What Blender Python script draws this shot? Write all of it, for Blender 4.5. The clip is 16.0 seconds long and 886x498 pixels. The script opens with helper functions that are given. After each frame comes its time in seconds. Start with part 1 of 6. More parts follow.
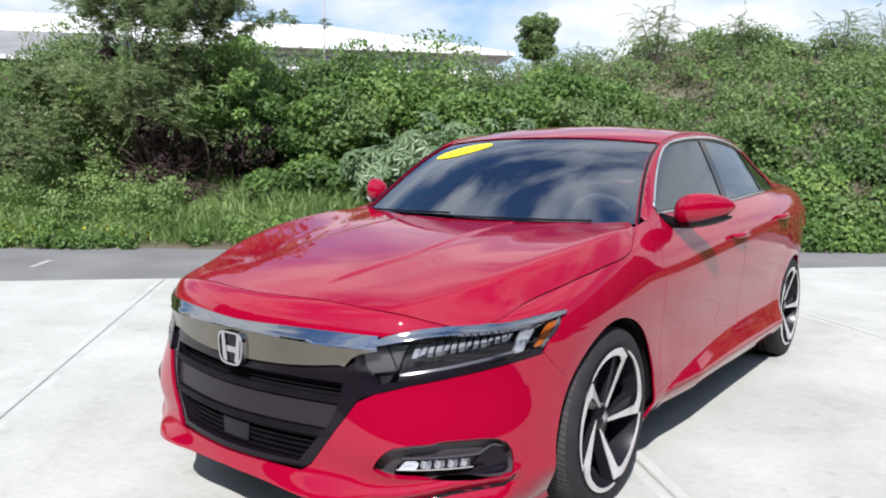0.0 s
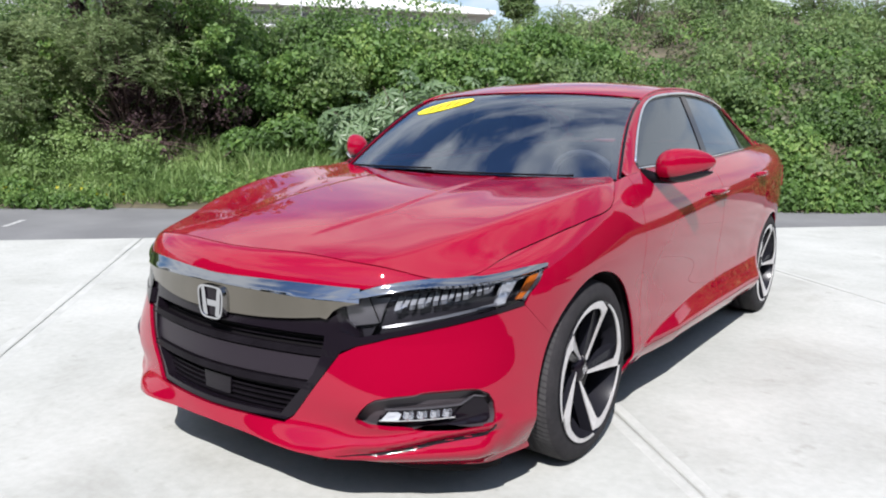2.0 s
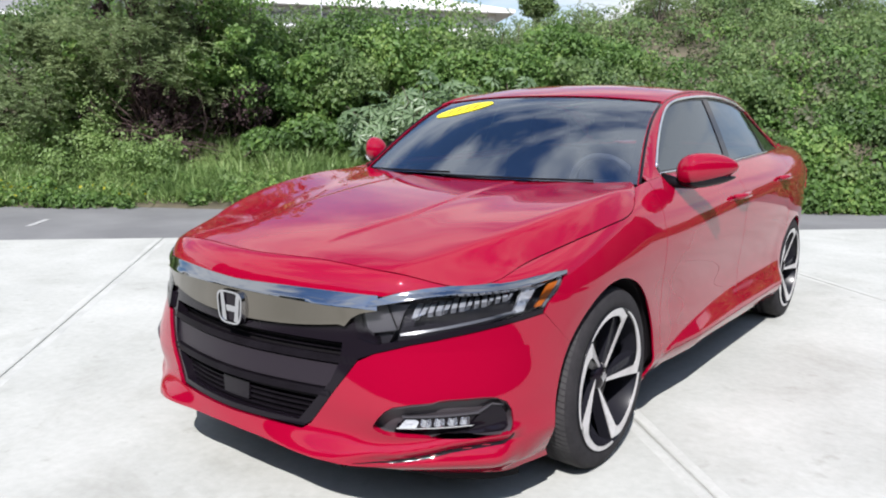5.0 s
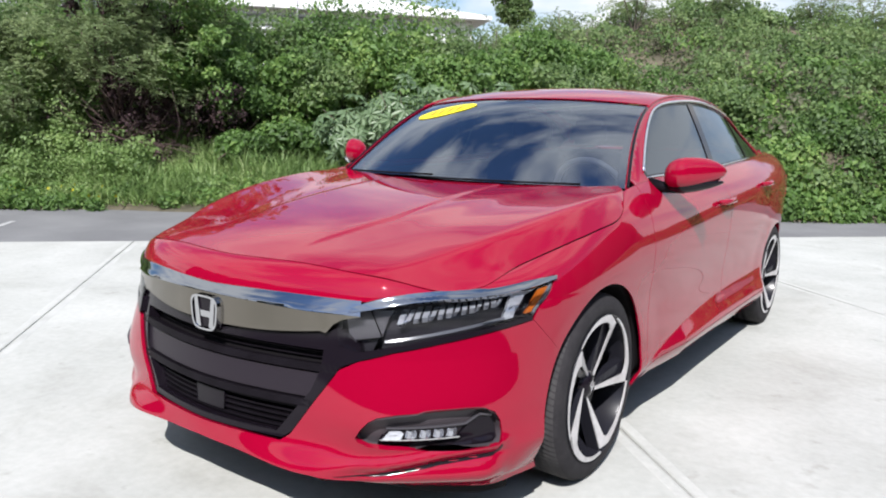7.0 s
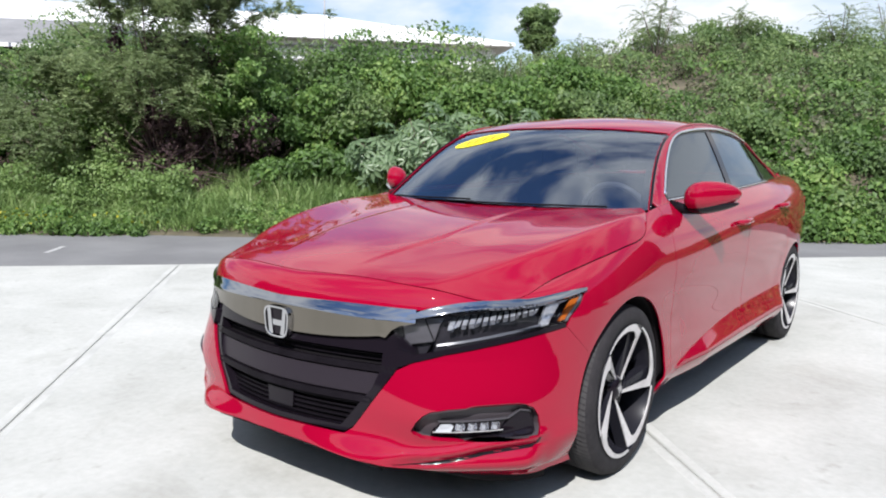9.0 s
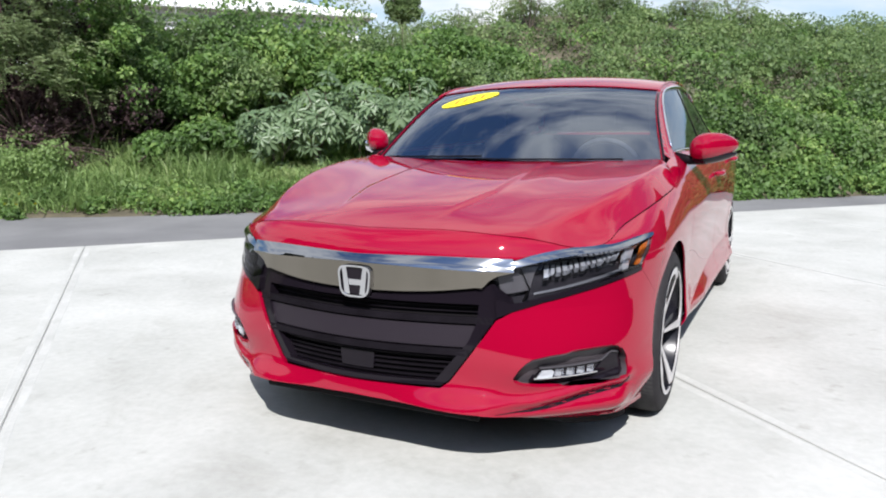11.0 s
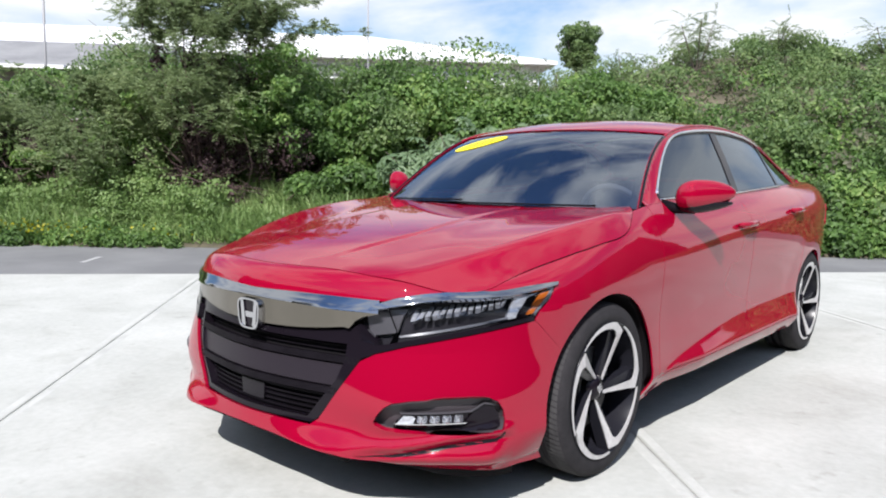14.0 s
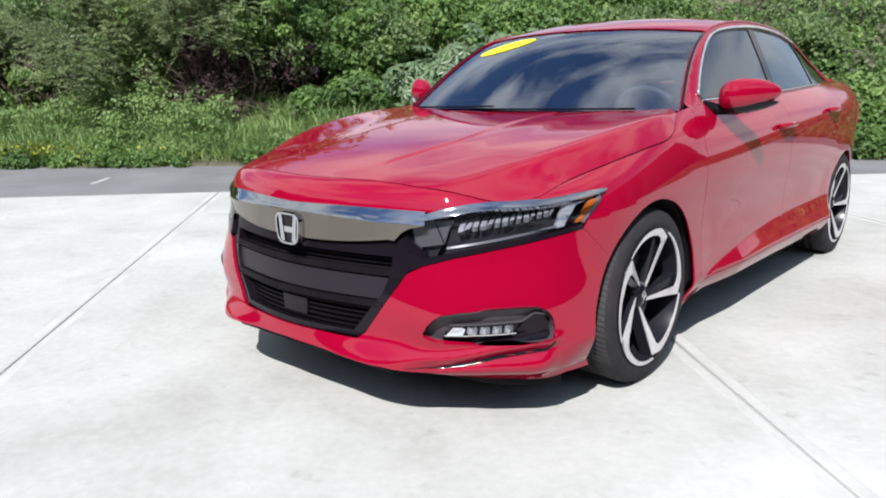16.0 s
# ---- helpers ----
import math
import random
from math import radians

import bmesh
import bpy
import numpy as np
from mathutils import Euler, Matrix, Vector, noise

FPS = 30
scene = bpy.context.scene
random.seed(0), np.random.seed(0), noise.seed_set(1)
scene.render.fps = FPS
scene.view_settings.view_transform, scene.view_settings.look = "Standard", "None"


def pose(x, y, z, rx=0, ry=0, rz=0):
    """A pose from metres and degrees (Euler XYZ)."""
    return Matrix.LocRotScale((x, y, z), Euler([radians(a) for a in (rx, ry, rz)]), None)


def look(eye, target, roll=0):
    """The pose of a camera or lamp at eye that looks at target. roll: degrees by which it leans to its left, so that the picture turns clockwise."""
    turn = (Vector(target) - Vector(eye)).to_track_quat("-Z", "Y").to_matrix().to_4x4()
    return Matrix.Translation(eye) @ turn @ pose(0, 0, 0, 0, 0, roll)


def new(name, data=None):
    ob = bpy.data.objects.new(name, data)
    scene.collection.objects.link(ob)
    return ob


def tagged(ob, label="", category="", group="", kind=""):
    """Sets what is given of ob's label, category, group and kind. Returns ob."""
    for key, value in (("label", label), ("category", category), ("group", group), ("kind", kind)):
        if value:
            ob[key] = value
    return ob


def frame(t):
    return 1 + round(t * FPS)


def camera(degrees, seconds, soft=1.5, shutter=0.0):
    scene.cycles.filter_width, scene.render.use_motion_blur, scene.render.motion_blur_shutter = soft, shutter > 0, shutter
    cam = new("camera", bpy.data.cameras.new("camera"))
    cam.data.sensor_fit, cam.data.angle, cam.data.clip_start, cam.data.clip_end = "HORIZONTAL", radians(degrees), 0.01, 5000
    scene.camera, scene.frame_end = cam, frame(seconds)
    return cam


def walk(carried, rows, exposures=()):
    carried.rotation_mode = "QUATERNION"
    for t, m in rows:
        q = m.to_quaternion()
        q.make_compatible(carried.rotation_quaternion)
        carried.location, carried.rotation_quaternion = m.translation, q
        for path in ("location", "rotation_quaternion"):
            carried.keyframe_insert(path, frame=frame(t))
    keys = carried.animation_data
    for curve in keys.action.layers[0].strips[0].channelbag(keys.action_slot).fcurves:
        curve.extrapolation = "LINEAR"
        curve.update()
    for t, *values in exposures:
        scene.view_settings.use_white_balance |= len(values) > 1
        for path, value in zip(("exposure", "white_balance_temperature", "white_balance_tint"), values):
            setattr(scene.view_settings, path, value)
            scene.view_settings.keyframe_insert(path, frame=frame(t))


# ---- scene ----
cam = camera(62.4, 16.0, soft=2.0)
PATH = [
    (0, (1.978, -2.33, 1.216), (0.775, -0.749, 0.989), 0.6),
    (0.5, (1.972, -2.328, 1.208), (0.776, -0.743, 0.964), 0.9),
    (1, (1.974, -2.345, 1.199), (0.756, -0.78, 0.936), 1.5),
    (1.5, (1.973, -2.337, 1.204), (0.805, -0.736, 0.94), 1.0),
    (2, (1.968, -2.329, 1.185), (0.819, -0.725, 0.856), 0.8),
    (2.5, (1.96, -2.323, 1.187), (0.825, -0.719, 0.811), 1.2),
    (3, (1.938, -2.309, 1.19), (0.755, -0.738, 0.823), 0.7),
    (3.5, (1.871, -2.266, 1.199), (0.694, -0.685, 0.857), 0.5),
    (3.7, (1.837, -2.25, 1.207), (0.661, -0.667, 0.873), 0.1),
    (5.8, (2.019, -2.351, 1.211), (0.823, -0.78, 0.893), 1.4),
    (6, (1.96, -2.303, 1.213), (0.783, -0.707, 0.956), 1.4),
    (6.5, (1.864, -2.25, 1.196), (0.734, -0.625, 0.909), 1.4),
    (7, (1.879, -2.269, 1.187), (0.744, -0.653, 0.871), 1.5),
    (7.5, (1.938, -2.312, 1.187), (0.79, -0.71, 0.849), 1.2),
    (8, (2.042, -2.356, 1.191), (0.84, -0.783, 0.904), 1.5),
    (8.5, (2.083, -2.408, 1.215), (0.827, -0.875, 0.949), 0.3),
    (9, (2.002, -2.556, 1.204), (0.807, -0.972, 0.952), 0.9),
    (9.2, (1.941, -2.651, 1.193), (0.824, -1.016, 0.914), -0.3),
    (11.3, (1.323, -2.961, 1.115), (0.47, -1.183, 0.779), -0.1),
    (11.5, (1.333, -2.968, 1.127), (0.472, -1.204, 0.745), -0.6),
    (12, (1.553, -2.972, 1.261), (0.588, -1.272, 0.841), -5.6),
    (12.5, (1.969, -2.862, 1.344), (0.855, -1.256, 0.922), -1.9),
    (13, (2.219, -2.571, 1.332), (0.985, -1.038, 0.972), 0.2),
    (13.3, (2.309, -2.469, 1.312), (1.049, -0.947, 1.0), -0.7),
    (13.5, (2.342, -2.44, 1.275), (0.999, -1.001, 0.925), -1.3),
    (14, (2.212, -2.39, 1.115), (0.916, -0.88, 0.914), 0.8),
    (14.5, (2.113, -2.404, 1.011), (0.864, -0.866, 0.738), 1.0),
    (15, (2.065, -2.409, 1.0), (0.834, -0.867, 0.672), 1.3),
    (15.5, (2.052, -2.408, 1.012), (0.815, -0.866, 0.703), 0.7),
    (16, (2.061, -2.427, 1.092), (0.783, -0.952, 0.658), -0.7),
]
walk(cam, [(t, look(eye, target, roll)) for t, eye, target, roll in PATH])

# ---- world, sun, exposure ----
SUN_DIR = Vector((0.43, -0.88, 1.0)).normalized()      # towards the sun
scene.view_settings.exposure = 0.56


def node(nt, kind, **values):
    n = nt.nodes.new(kind)
    for key, value in values.items():
        n.inputs[key].default_value = value
    return n


world = bpy.data.worlds.new("sky")
scene.world = world
world.use_nodes = True
nt = world.node_tree
back = nt.nodes["Background"]
sky = nt.nodes.new("ShaderNodeTexSky")
sky.sky_type = "NISHITA"
sky.sun_disc = False
sky.sun_elevation = math.asin(SUN_DIR.z)
sky.sun_rotation = math.atan2(SUN_DIR.x, SUN_DIR.y)
sky.air_density, sky.dust_density, sky.ozone_density = 1.5, 0.7, 3.5
tc = nt.nodes.new("ShaderNodeTexCoord")
flat = nt.nodes.new("ShaderNodeMapping")
flat.inputs["Scale"].default_value = (1.0, 1.0, 2.6)
nt.links.new(tc.outputs["Generated"], flat.inputs["Vector"])
cl = node(nt, "ShaderNodeTexNoise", Scale=2.3, Detail=7.0, Roughness=0.56, Distortion=0.25)
nt.links.new(flat.outputs["Vector"], cl.inputs["Vector"])
thin = nt.nodes.new("ShaderNodeSeparateXYZ")                # fewer clouds overhead than near the horizon
nt.links.new(tc.outputs["Generated"], thin.inputs[0])
less = nt.nodes.new("ShaderNodeMath")
less.operation = "MULTIPLY_ADD"
less.inputs[1].default_value = -0.07
nt.links.new(thin.outputs["Z"], less.inputs[0])
nt.links.new(cl.outputs["Fac"], less.inputs[2])
ramp = nt.nodes.new("ShaderNodeValToRGB")
ramp.color_ramp.elements[0].position, ramp.color_ramp.elements[0].color = 0.37, (0, 0, 0, 1)
ramp.color_ramp.elements[1].position, ramp.color_ramp.elements[1].color = 0.55, (1, 1, 1, 1)
nt.links.new(less.outputs[0], ramp.inputs["Fac"])
mix = nt.nodes.new("ShaderNodeMix")
mix.data_type = "RGBA"
mix.inputs["B"].default_value = (8.3, 8.6, 9.1, 1)
nt.links.new(ramp.outputs["Color"], mix.inputs["Factor"])
blue = nt.nodes.new("ShaderNodeMix")
blue.data_type, blue.blend_type = "RGBA", "MULTIPLY"
blue.inputs["Factor"].default_value = 1.0
blue.inputs["B"].default_value = (0.84, 0.97, 1.22, 1)
nt.links.new(sky.outputs["Color"], blue.inputs["A"])
nt.links.new(blue.outputs["Result"], mix.inputs["A"])
nt.links.new(mix.outputs["Result"], back.inputs["Color"])
back.inputs["Strength"].default_value = 0.083

sun = new("sun", bpy.data.lights.new("sun", "SUN"))
sun.data.energy, sun.data.angle, sun.data.color = 5.0, radians(0.53), (1.0, 0.972, 0.975)
sun.matrix_world = look(SUN_DIR * 30, (0, 0, 0))


# ---- materials ----
def material(name, color=(0.5, 0.5, 0.5), rough=0.5, metal=0.0, **more):
    m = bpy.data.materials.new(name)
    m.use_nodes = True
    b = m.node_tree.nodes["Principled BSDF"]
    b.inputs["Base Color"].default_value = (*color, 1)
    b.inputs["Roughness"].default_value, b.inputs["Metallic"].default_value = rough, metal
    for key, value in more.items():
        b.inputs[key.replace("_", " ")].default_value = value
    return m


def textured(m, scale, low, high, bump=0.0, detail=6.0, rough=None, fine=None, stretch=(1, 1, 1)):
    """Noise between two colours, a finer noise over it, and relief from the fine one."""
    t = m.node_tree
    b = t.nodes["Principled BSDF"]
    c = t.nodes.new("ShaderNodeTexCoord")
    mp = t.nodes.new("ShaderNodeMapping")
    mp.inputs["Scale"].default_value = stretch
    t.links.new(c.outputs["Object"], mp.inputs["Vector"])
    n1 = node(t, "ShaderNodeTexNoise", Scale=scale, Detail=detail, Roughness=0.6)
    n2 = node(t, "ShaderNodeTexNoise", Scale=fine or scale * 14, Detail=4.0, Roughness=0.65)
    for n in (n1, n2):
        t.links.new(mp.outputs["Vector"], n.inputs["Vector"])
    add = t.nodes.new("ShaderNodeMath")
    add.operation = "MULTIPLY_ADD"
    add.inputs[1].default_value = 0.45
    t.links.new(n2.outputs["Fac"], add.inputs[0])
    t.links.new(n1.outputs["Fac"], add.inputs[2])
    r = t.nodes.new("ShaderNodeValToRGB")
    r.color_ramp.elements[0].position, r.color_ramp.elements[0].color = 0.52, (*low, 1)
    r.color_ramp.elements[1].position, r.color_ramp.elements[1].color = 0.92, (*high, 1)
    t.links.new(add.outputs[0], r.inputs["Fac"])
    t.links.new(r.outputs["Color"], b.inputs["Base Color"])
    if bump:
        bp = node(t, "ShaderNodeBump", Strength=0.6, Distance=bump)
        t.links.new(add.outputs[0], bp.inputs["Height"])
        t.links.new(bp.outputs["Normal"], b.inputs["Normal"])
    if rough:
        mr = t.nodes.new("ShaderNodeMapRange")
        mr.inputs["To Min"].default_value, mr.inputs["To Max"].default_value = rough
        t.links.new(n1.outputs["Fac"], mr.inputs["Value"])
        t.links.new(mr.outputs["Result"], b.inputs["Roughness"])
    return m


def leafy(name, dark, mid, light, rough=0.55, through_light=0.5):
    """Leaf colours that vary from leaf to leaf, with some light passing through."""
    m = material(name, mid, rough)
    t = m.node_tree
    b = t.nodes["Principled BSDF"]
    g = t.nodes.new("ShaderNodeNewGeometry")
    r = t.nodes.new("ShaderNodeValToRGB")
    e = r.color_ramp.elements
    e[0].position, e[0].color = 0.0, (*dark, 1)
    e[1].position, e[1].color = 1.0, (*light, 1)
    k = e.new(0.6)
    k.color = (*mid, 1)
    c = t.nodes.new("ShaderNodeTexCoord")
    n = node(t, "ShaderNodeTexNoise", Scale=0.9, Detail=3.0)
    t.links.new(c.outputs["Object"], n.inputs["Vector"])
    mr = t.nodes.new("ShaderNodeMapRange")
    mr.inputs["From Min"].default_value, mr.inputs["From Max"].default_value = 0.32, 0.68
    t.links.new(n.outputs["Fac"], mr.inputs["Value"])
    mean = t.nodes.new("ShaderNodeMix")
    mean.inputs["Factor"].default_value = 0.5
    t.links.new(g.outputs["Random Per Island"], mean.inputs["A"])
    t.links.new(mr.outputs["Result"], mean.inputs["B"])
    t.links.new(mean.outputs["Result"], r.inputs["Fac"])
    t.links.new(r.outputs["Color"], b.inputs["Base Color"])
    tr = t.nodes.new("ShaderNodeBsdfTranslucent")
    t.links.new(r.outputs["Color"], tr.inputs["Color"])
    mx = t.nodes.new("ShaderNodeMixShader")
    mx.inputs[0].default_value = through_light
    t.links.new(b.outputs[0], mx.inputs[1])
    t.links.new(tr.outputs[0], mx.inputs[2])
    t.links.new(mx.outputs[0], t.nodes["Material Output"].inputs["Surface"])
    return m


def glassy(name, tint, ior=1.5, rough=0.0, sheen=(1, 1, 1)):
    """Thin glass: tinted see-through with a mirror reflection that grows towards grazing."""
    m = bpy.data.materials.new(name)
    m.use_nodes = True
    t = m.node_tree
    t.nodes.remove(t.nodes["Principled BSDF"])
    f = node(t, "ShaderNodeFresnel", IOR=ior)
    tr = t.nodes.new("ShaderNodeBsdfTransparent")
    tr.inputs["Color"].default_value = (*tint, 1)
    gl = node(t, "ShaderNodeBsdfGlossy", Roughness=rough)
    gl.inputs["Color"].default_value = (*sheen, 1)
    mx = t.nodes.new("ShaderNodeMixShader")
    t.links.new(f.outputs[0], mx.inputs[0])
    t.links.new(tr.outputs[0], mx.inputs[1])
    t.links.new(gl.outputs[0], mx.inputs[2])
    t.links.new(mx.outputs[0], t.nodes["Material Output"].inputs["Surface"])
    return m


RED = material("red_paint", (0.245, 0.0008, 0.018), 0.42, 0.0, Specular_IOR_Level=0.0, Coat_Weight=1.0, Coat_Roughness=0.012, Coat_IOR=1.54)
BLACK_GLOSS = material("gloss_black_plastic", (0.008, 0.006, 0.009), 0.08, Specular_IOR_Level=0.2)
BLACK_MATT = textured(material("black_plastic", (0.02, 0.02, 0.022), 0.45, Specular_IOR_Level=0.05), 9, (0.005, 0.004, 0.0055), (0.009, 0.0075, 0.010), 0.0004)
GRILLE_SHEEN = material("satin_black_grille_bar", (0.017, 0.013, 0.018), 0.38, Specular_IOR_Level=0.25)
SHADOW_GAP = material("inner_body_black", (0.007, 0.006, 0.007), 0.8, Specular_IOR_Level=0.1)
DARK_CHROME = material("dark_chrome", (0.215, 0.196, 0.168), 0.08, 1.0)
STRIP_CHROME = material("grey_chrome", (0.34, 0.35, 0.37), 0.06, 1.0)
CHROME = material("chrome", (0.82, 0.82, 0.84), 0.07, 1.0)
MACHINED = textured(material("machined_alloy", (0.72, 0.72, 0.73), 0.32, 0.45), 30, (0.50, 0.485, 0.485), (0.65, 0.635, 0.635))
WHEEL_BLACK = material("wheel_black_paint", (0.012, 0.012, 0.016), 0.25, Specular_IOR_Level=0.22)
RUBBER = textured(material("tyre_rubber", (0.03, 0.03, 0.03), 0.85, Specular_IOR_Level=0.25), 12, (0.013, 0.012, 0.014), (0.028, 0.026, 0.028), 0.001)
TREAD = textured(material("dusty_tread", (0.07, 0.07, 0.07), 0.9, Specular_IOR_Level=0.2), 20, (0.030, 0.029, 0.031), (0.056, 0.054, 0.055), 0.001)
WINDOW_GLASS = glassy("windshield_glass", (0.40, 0.44, 0.49), 3.15, 0.0, (0.82, 0.89, 1.0))
TINT_GLASS = glassy("tinted_side_glass", (0.035, 0.04, 0.048), 2.15, 0.0, (0.84, 0.92, 1.0))
LENS_GLASS = glassy("lamp_lens", (0.94, 0.95, 0.97), 1.36)
LAMP_BEZEL = material("smoked_lamp_bezel", (0.030, 0.028, 0.034), 0.25, 0.3)
AMBER = material("amber_reflector", (0.42, 0.105, 0.012), 0.25, Coat_Weight=1.0)
LED_WHITE = material("led_lens", (0.66, 0.68, 0.73), 0.10, 0.65)
_t = LED_WHITE.node_tree
_vo = node(_t, "ShaderNodeTexVoronoi", Scale=95.0)
_bp = node(_t, "ShaderNodeBump", Strength=0.3, Distance=0.004)
_t.links.new(_t.nodes.new("ShaderNodeTexCoord").outputs["Object"], _vo.inputs["Vector"])
_t.links.new(_vo.outputs["Distance"], _bp.inputs["Height"])
_t.links.new(_bp.outputs["Normal"], _t.nodes["Principled BSDF"].inputs["Normal"])
FOG_LED = material("fog_led_lens", (0.42, 0.43, 0.47), 0.10, 0.75)
FOG_PANEL = material("fog_pocket_grey", (0.050, 0.042, 0.048), 0.5)
FOG_EDGE = material("fog_edge_satin", (0.07, 0.065, 0.075), 0.3, 0.4)
LAMP_GREY = material("clear_lamp_grey", (0.20, 0.205, 0.22), 0.25, 0.3, Coat_Weight=0.5)
GUIDE = material("pale_light_guide", (0.10, 0.102, 0.112), 0.2)
STICKER = material("yellow_sticker", (0.85, 0.72, 0.01), 0.5)
STICKER_INK = material("red_ink", (0.50, 0.22, 0.01), 0.5)
INTERIOR = textured(material("black_interior", (0.02, 0.02, 0.02), 0.6), 20, (0.014, 0.014, 0.015), (0.03, 0.03, 0.03))
DISC = material("brake_disc_steel", (0.16, 0.155, 0.15), 0.5, 0.8)
TAIL_RED = material("tail_lamp_red", (0.245, 0.0008, 0.018), 0.42, 0.0, Specular_IOR_Level=0.0, Coat_Weight=1.0, Coat_Roughness=0.012, Coat_IOR=1.54)
CONCRETE = textured(material("pale_concrete", (0.6, 0.6, 0.58), 0.85), 0.9, (0.342, 0.345, 0.318), (0.460, 0.463, 0.434), 0.004, 9.0, (0.75, 0.95), 26)
# broad faint stains over the slabs
_t = CONCRETE.node_tree
_n = node(_t, "ShaderNodeTexNoise", Scale=1.7, Detail=5.0, Roughness=0.7, Distortion=0.6)
_t.links.new(_t.nodes.new("ShaderNodeTexCoord").outputs["Object"], _n.inputs["Vector"])
_r = _t.nodes.new("ShaderNodeValToRGB")
_r.color_ramp.elements[0].position, _r.color_ramp.elements[0].color = 0.30, (0.87, 0.865, 0.85, 1)
_r.color_ramp.elements[1].position, _r.color_ramp.elements[1].color = 0.47, (1, 1, 1, 1)
_n2 = node(_t, "ShaderNodeTexNoise", Scale=8.0, Detail=3.0, Roughness=0.6)
_t.links.new(_t.nodes.new("ShaderNodeTexCoord").outputs["Object"], _n2.inputs["Vector"])
_r2 = _t.nodes.new("ShaderNodeValToRGB")
_r2.color_ramp.elements[0].position, _r2.color_ramp.elements[0].color = 0.24, (0.80, 0.79, 0.77, 1)
_r2.color_ramp.elements[1].position, _r2.color_ramp.elements[1].color = 0.36, (1, 1, 1, 1)
_t.links.new(_n2.outputs["Fac"], _r2.inputs["Fac"])
_m2 = _t.nodes.new("ShaderNodeMix")
_m2.data_type, _m2.blend_type = "RGBA", "MULTIPLY"
_m2.inputs["Factor"].default_value = 1.0
_t.links.new(_r.outputs["Color"], _m2.inputs["A"])
_t.links.new(_r2.outputs["Color"], _m2.inputs["B"])
_m = _t.nodes.new("ShaderNodeMix")
_m.data_type, _m.blend_type = "RGBA", "MULTIPLY"
_m.inputs["Factor"].default_value = 1.0
_b = _t.nodes["Principled BSDF"].inputs["Base Color"]
_t.links.new(_n.outputs["Fac"], _r.inputs["Fac"])
_t.links.new(_b.links[0].from_socket, _m.inputs["A"])
_t.links.new(_m2.outputs["Result"], _m.inputs["B"])
_t.links.new(_m.outputs["Result"], _b)
JOINT = textured(material("joint_grout", (0.18, 0.18, 0.17), 0.9), 3, (0.20, 0.20, 0.195), (0.40, 0.40, 0.385), 0.002)
TROWEL = textured(material("trowelled_concrete", (0.6, 0.6, 0.58), 0.7), 2.6, (0.360, 0.363, 0.338), (0.478, 0.481, 0.452), 0.001, 6.0, None, 40)
ASPHALT = textured(material("asphalt", (0.16, 0.16, 0.16), 0.9), 0.7, (0.12, 0.12, 0.122), (0.19, 0.19, 0.19), 0.004, 8.0, None, 60)
ROAD_PAINT = textured(material("worn_road_paint", (0.6, 0.6, 0.58), 0.8), 20, (0.26, 0.26, 0.25), (0.50, 0.50, 0.49))
SOIL = textured(material("leaf_litter_soil", (0.08, 0.06, 0.04), 0.95), 2.0, (0.05, 0.045, 0.03), (0.13, 0.11, 0.07), 0.02)
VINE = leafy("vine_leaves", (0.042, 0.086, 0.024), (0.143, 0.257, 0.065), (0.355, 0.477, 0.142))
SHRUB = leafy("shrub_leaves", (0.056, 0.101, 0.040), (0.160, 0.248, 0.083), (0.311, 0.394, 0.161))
FEATHER = leafy("feathery_leaves", (0.106, 0.138, 0.067), (0.241, 0.314, 0.145), (0.440, 0.510, 0.266))
DRY = leafy("olive_dry_leaves", (0.074, 0.072, 0.045), (0.131, 0.136, 0.078), (0.221, 0.223, 0.143))
CASTOR = leafy("castor_leaves", (0.106, 0.172, 0.090), (0.204, 0.294, 0.155), (0.326, 0.425, 0.262), 0.35)
GRASS = leafy("grass_blades", (0.165, 0.263, 0.088), (0.308, 0.431, 0.158), (0.484, 0.547, 0.277))
HERB = leafy("herb_leaves", (0.124, 0.200, 0.065), (0.241, 0.357, 0.118), (0.382, 0.485, 0.198))
# dead leaf brown, with the shade of the tree's hollow put into it
HOLLOW_BROWN = leafy("brown_hollow_shade", (0.049, 0.026, 0.031), (0.082, 0.048, 0.052), (0.130, 0.084, 0.080), 0.8, 0.3)
BROWN_TWIG = textured(material("dry_twig", (0.09, 0.055, 0.05), 0.9), 14, (0.055, 0.032, 0.034), (0.14, 0.085, 0.08))
BARK = textured(material("bark", (0.10, 0.08, 0.06), 0.9), 8, (0.06, 0.05, 0.04), (0.16, 0.13, 0.10), 0.01)
WHITE_METAL = textured(material("white_roof_sheet", (0.8, 0.8, 0.8), 0.6), 0.4, (0.74, 0.74, 0.74), (0.84, 0.84, 0.84))
GREY_ROOF = textured(material("grey_roof", (0.2, 0.2, 0.2), 0.8), 0.5, (0.16, 0.16, 0.165), (0.25, 0.25, 0.25))
STEEL = material("galvanised_steel", (0.30, 0.30, 0.31), 0.6, 0.3)


# ---- helpers for parts ----
def finish(name, me, mat, parent=None, label="", smooth=True):
    me.materials.append(mat)
    if smooth:
        me.polygons.foreach_set("use_smooth", [True] * len(me.polygons))
    ob = new(name, me)
    ob.parent = parent
    return tagged(ob, label)


def part(name, bm, mat, parent=None, label="", smooth=True):
    """One bmesh as one mesh object under its thing."""
    me = bpy.data.meshes.new(name)
    bmesh.ops.recalc_face_normals(bm, faces=bm.faces)
    bm.to_mesh(me)
    bm.free()
    return finish(name, me, mat, parent, label, smooth)


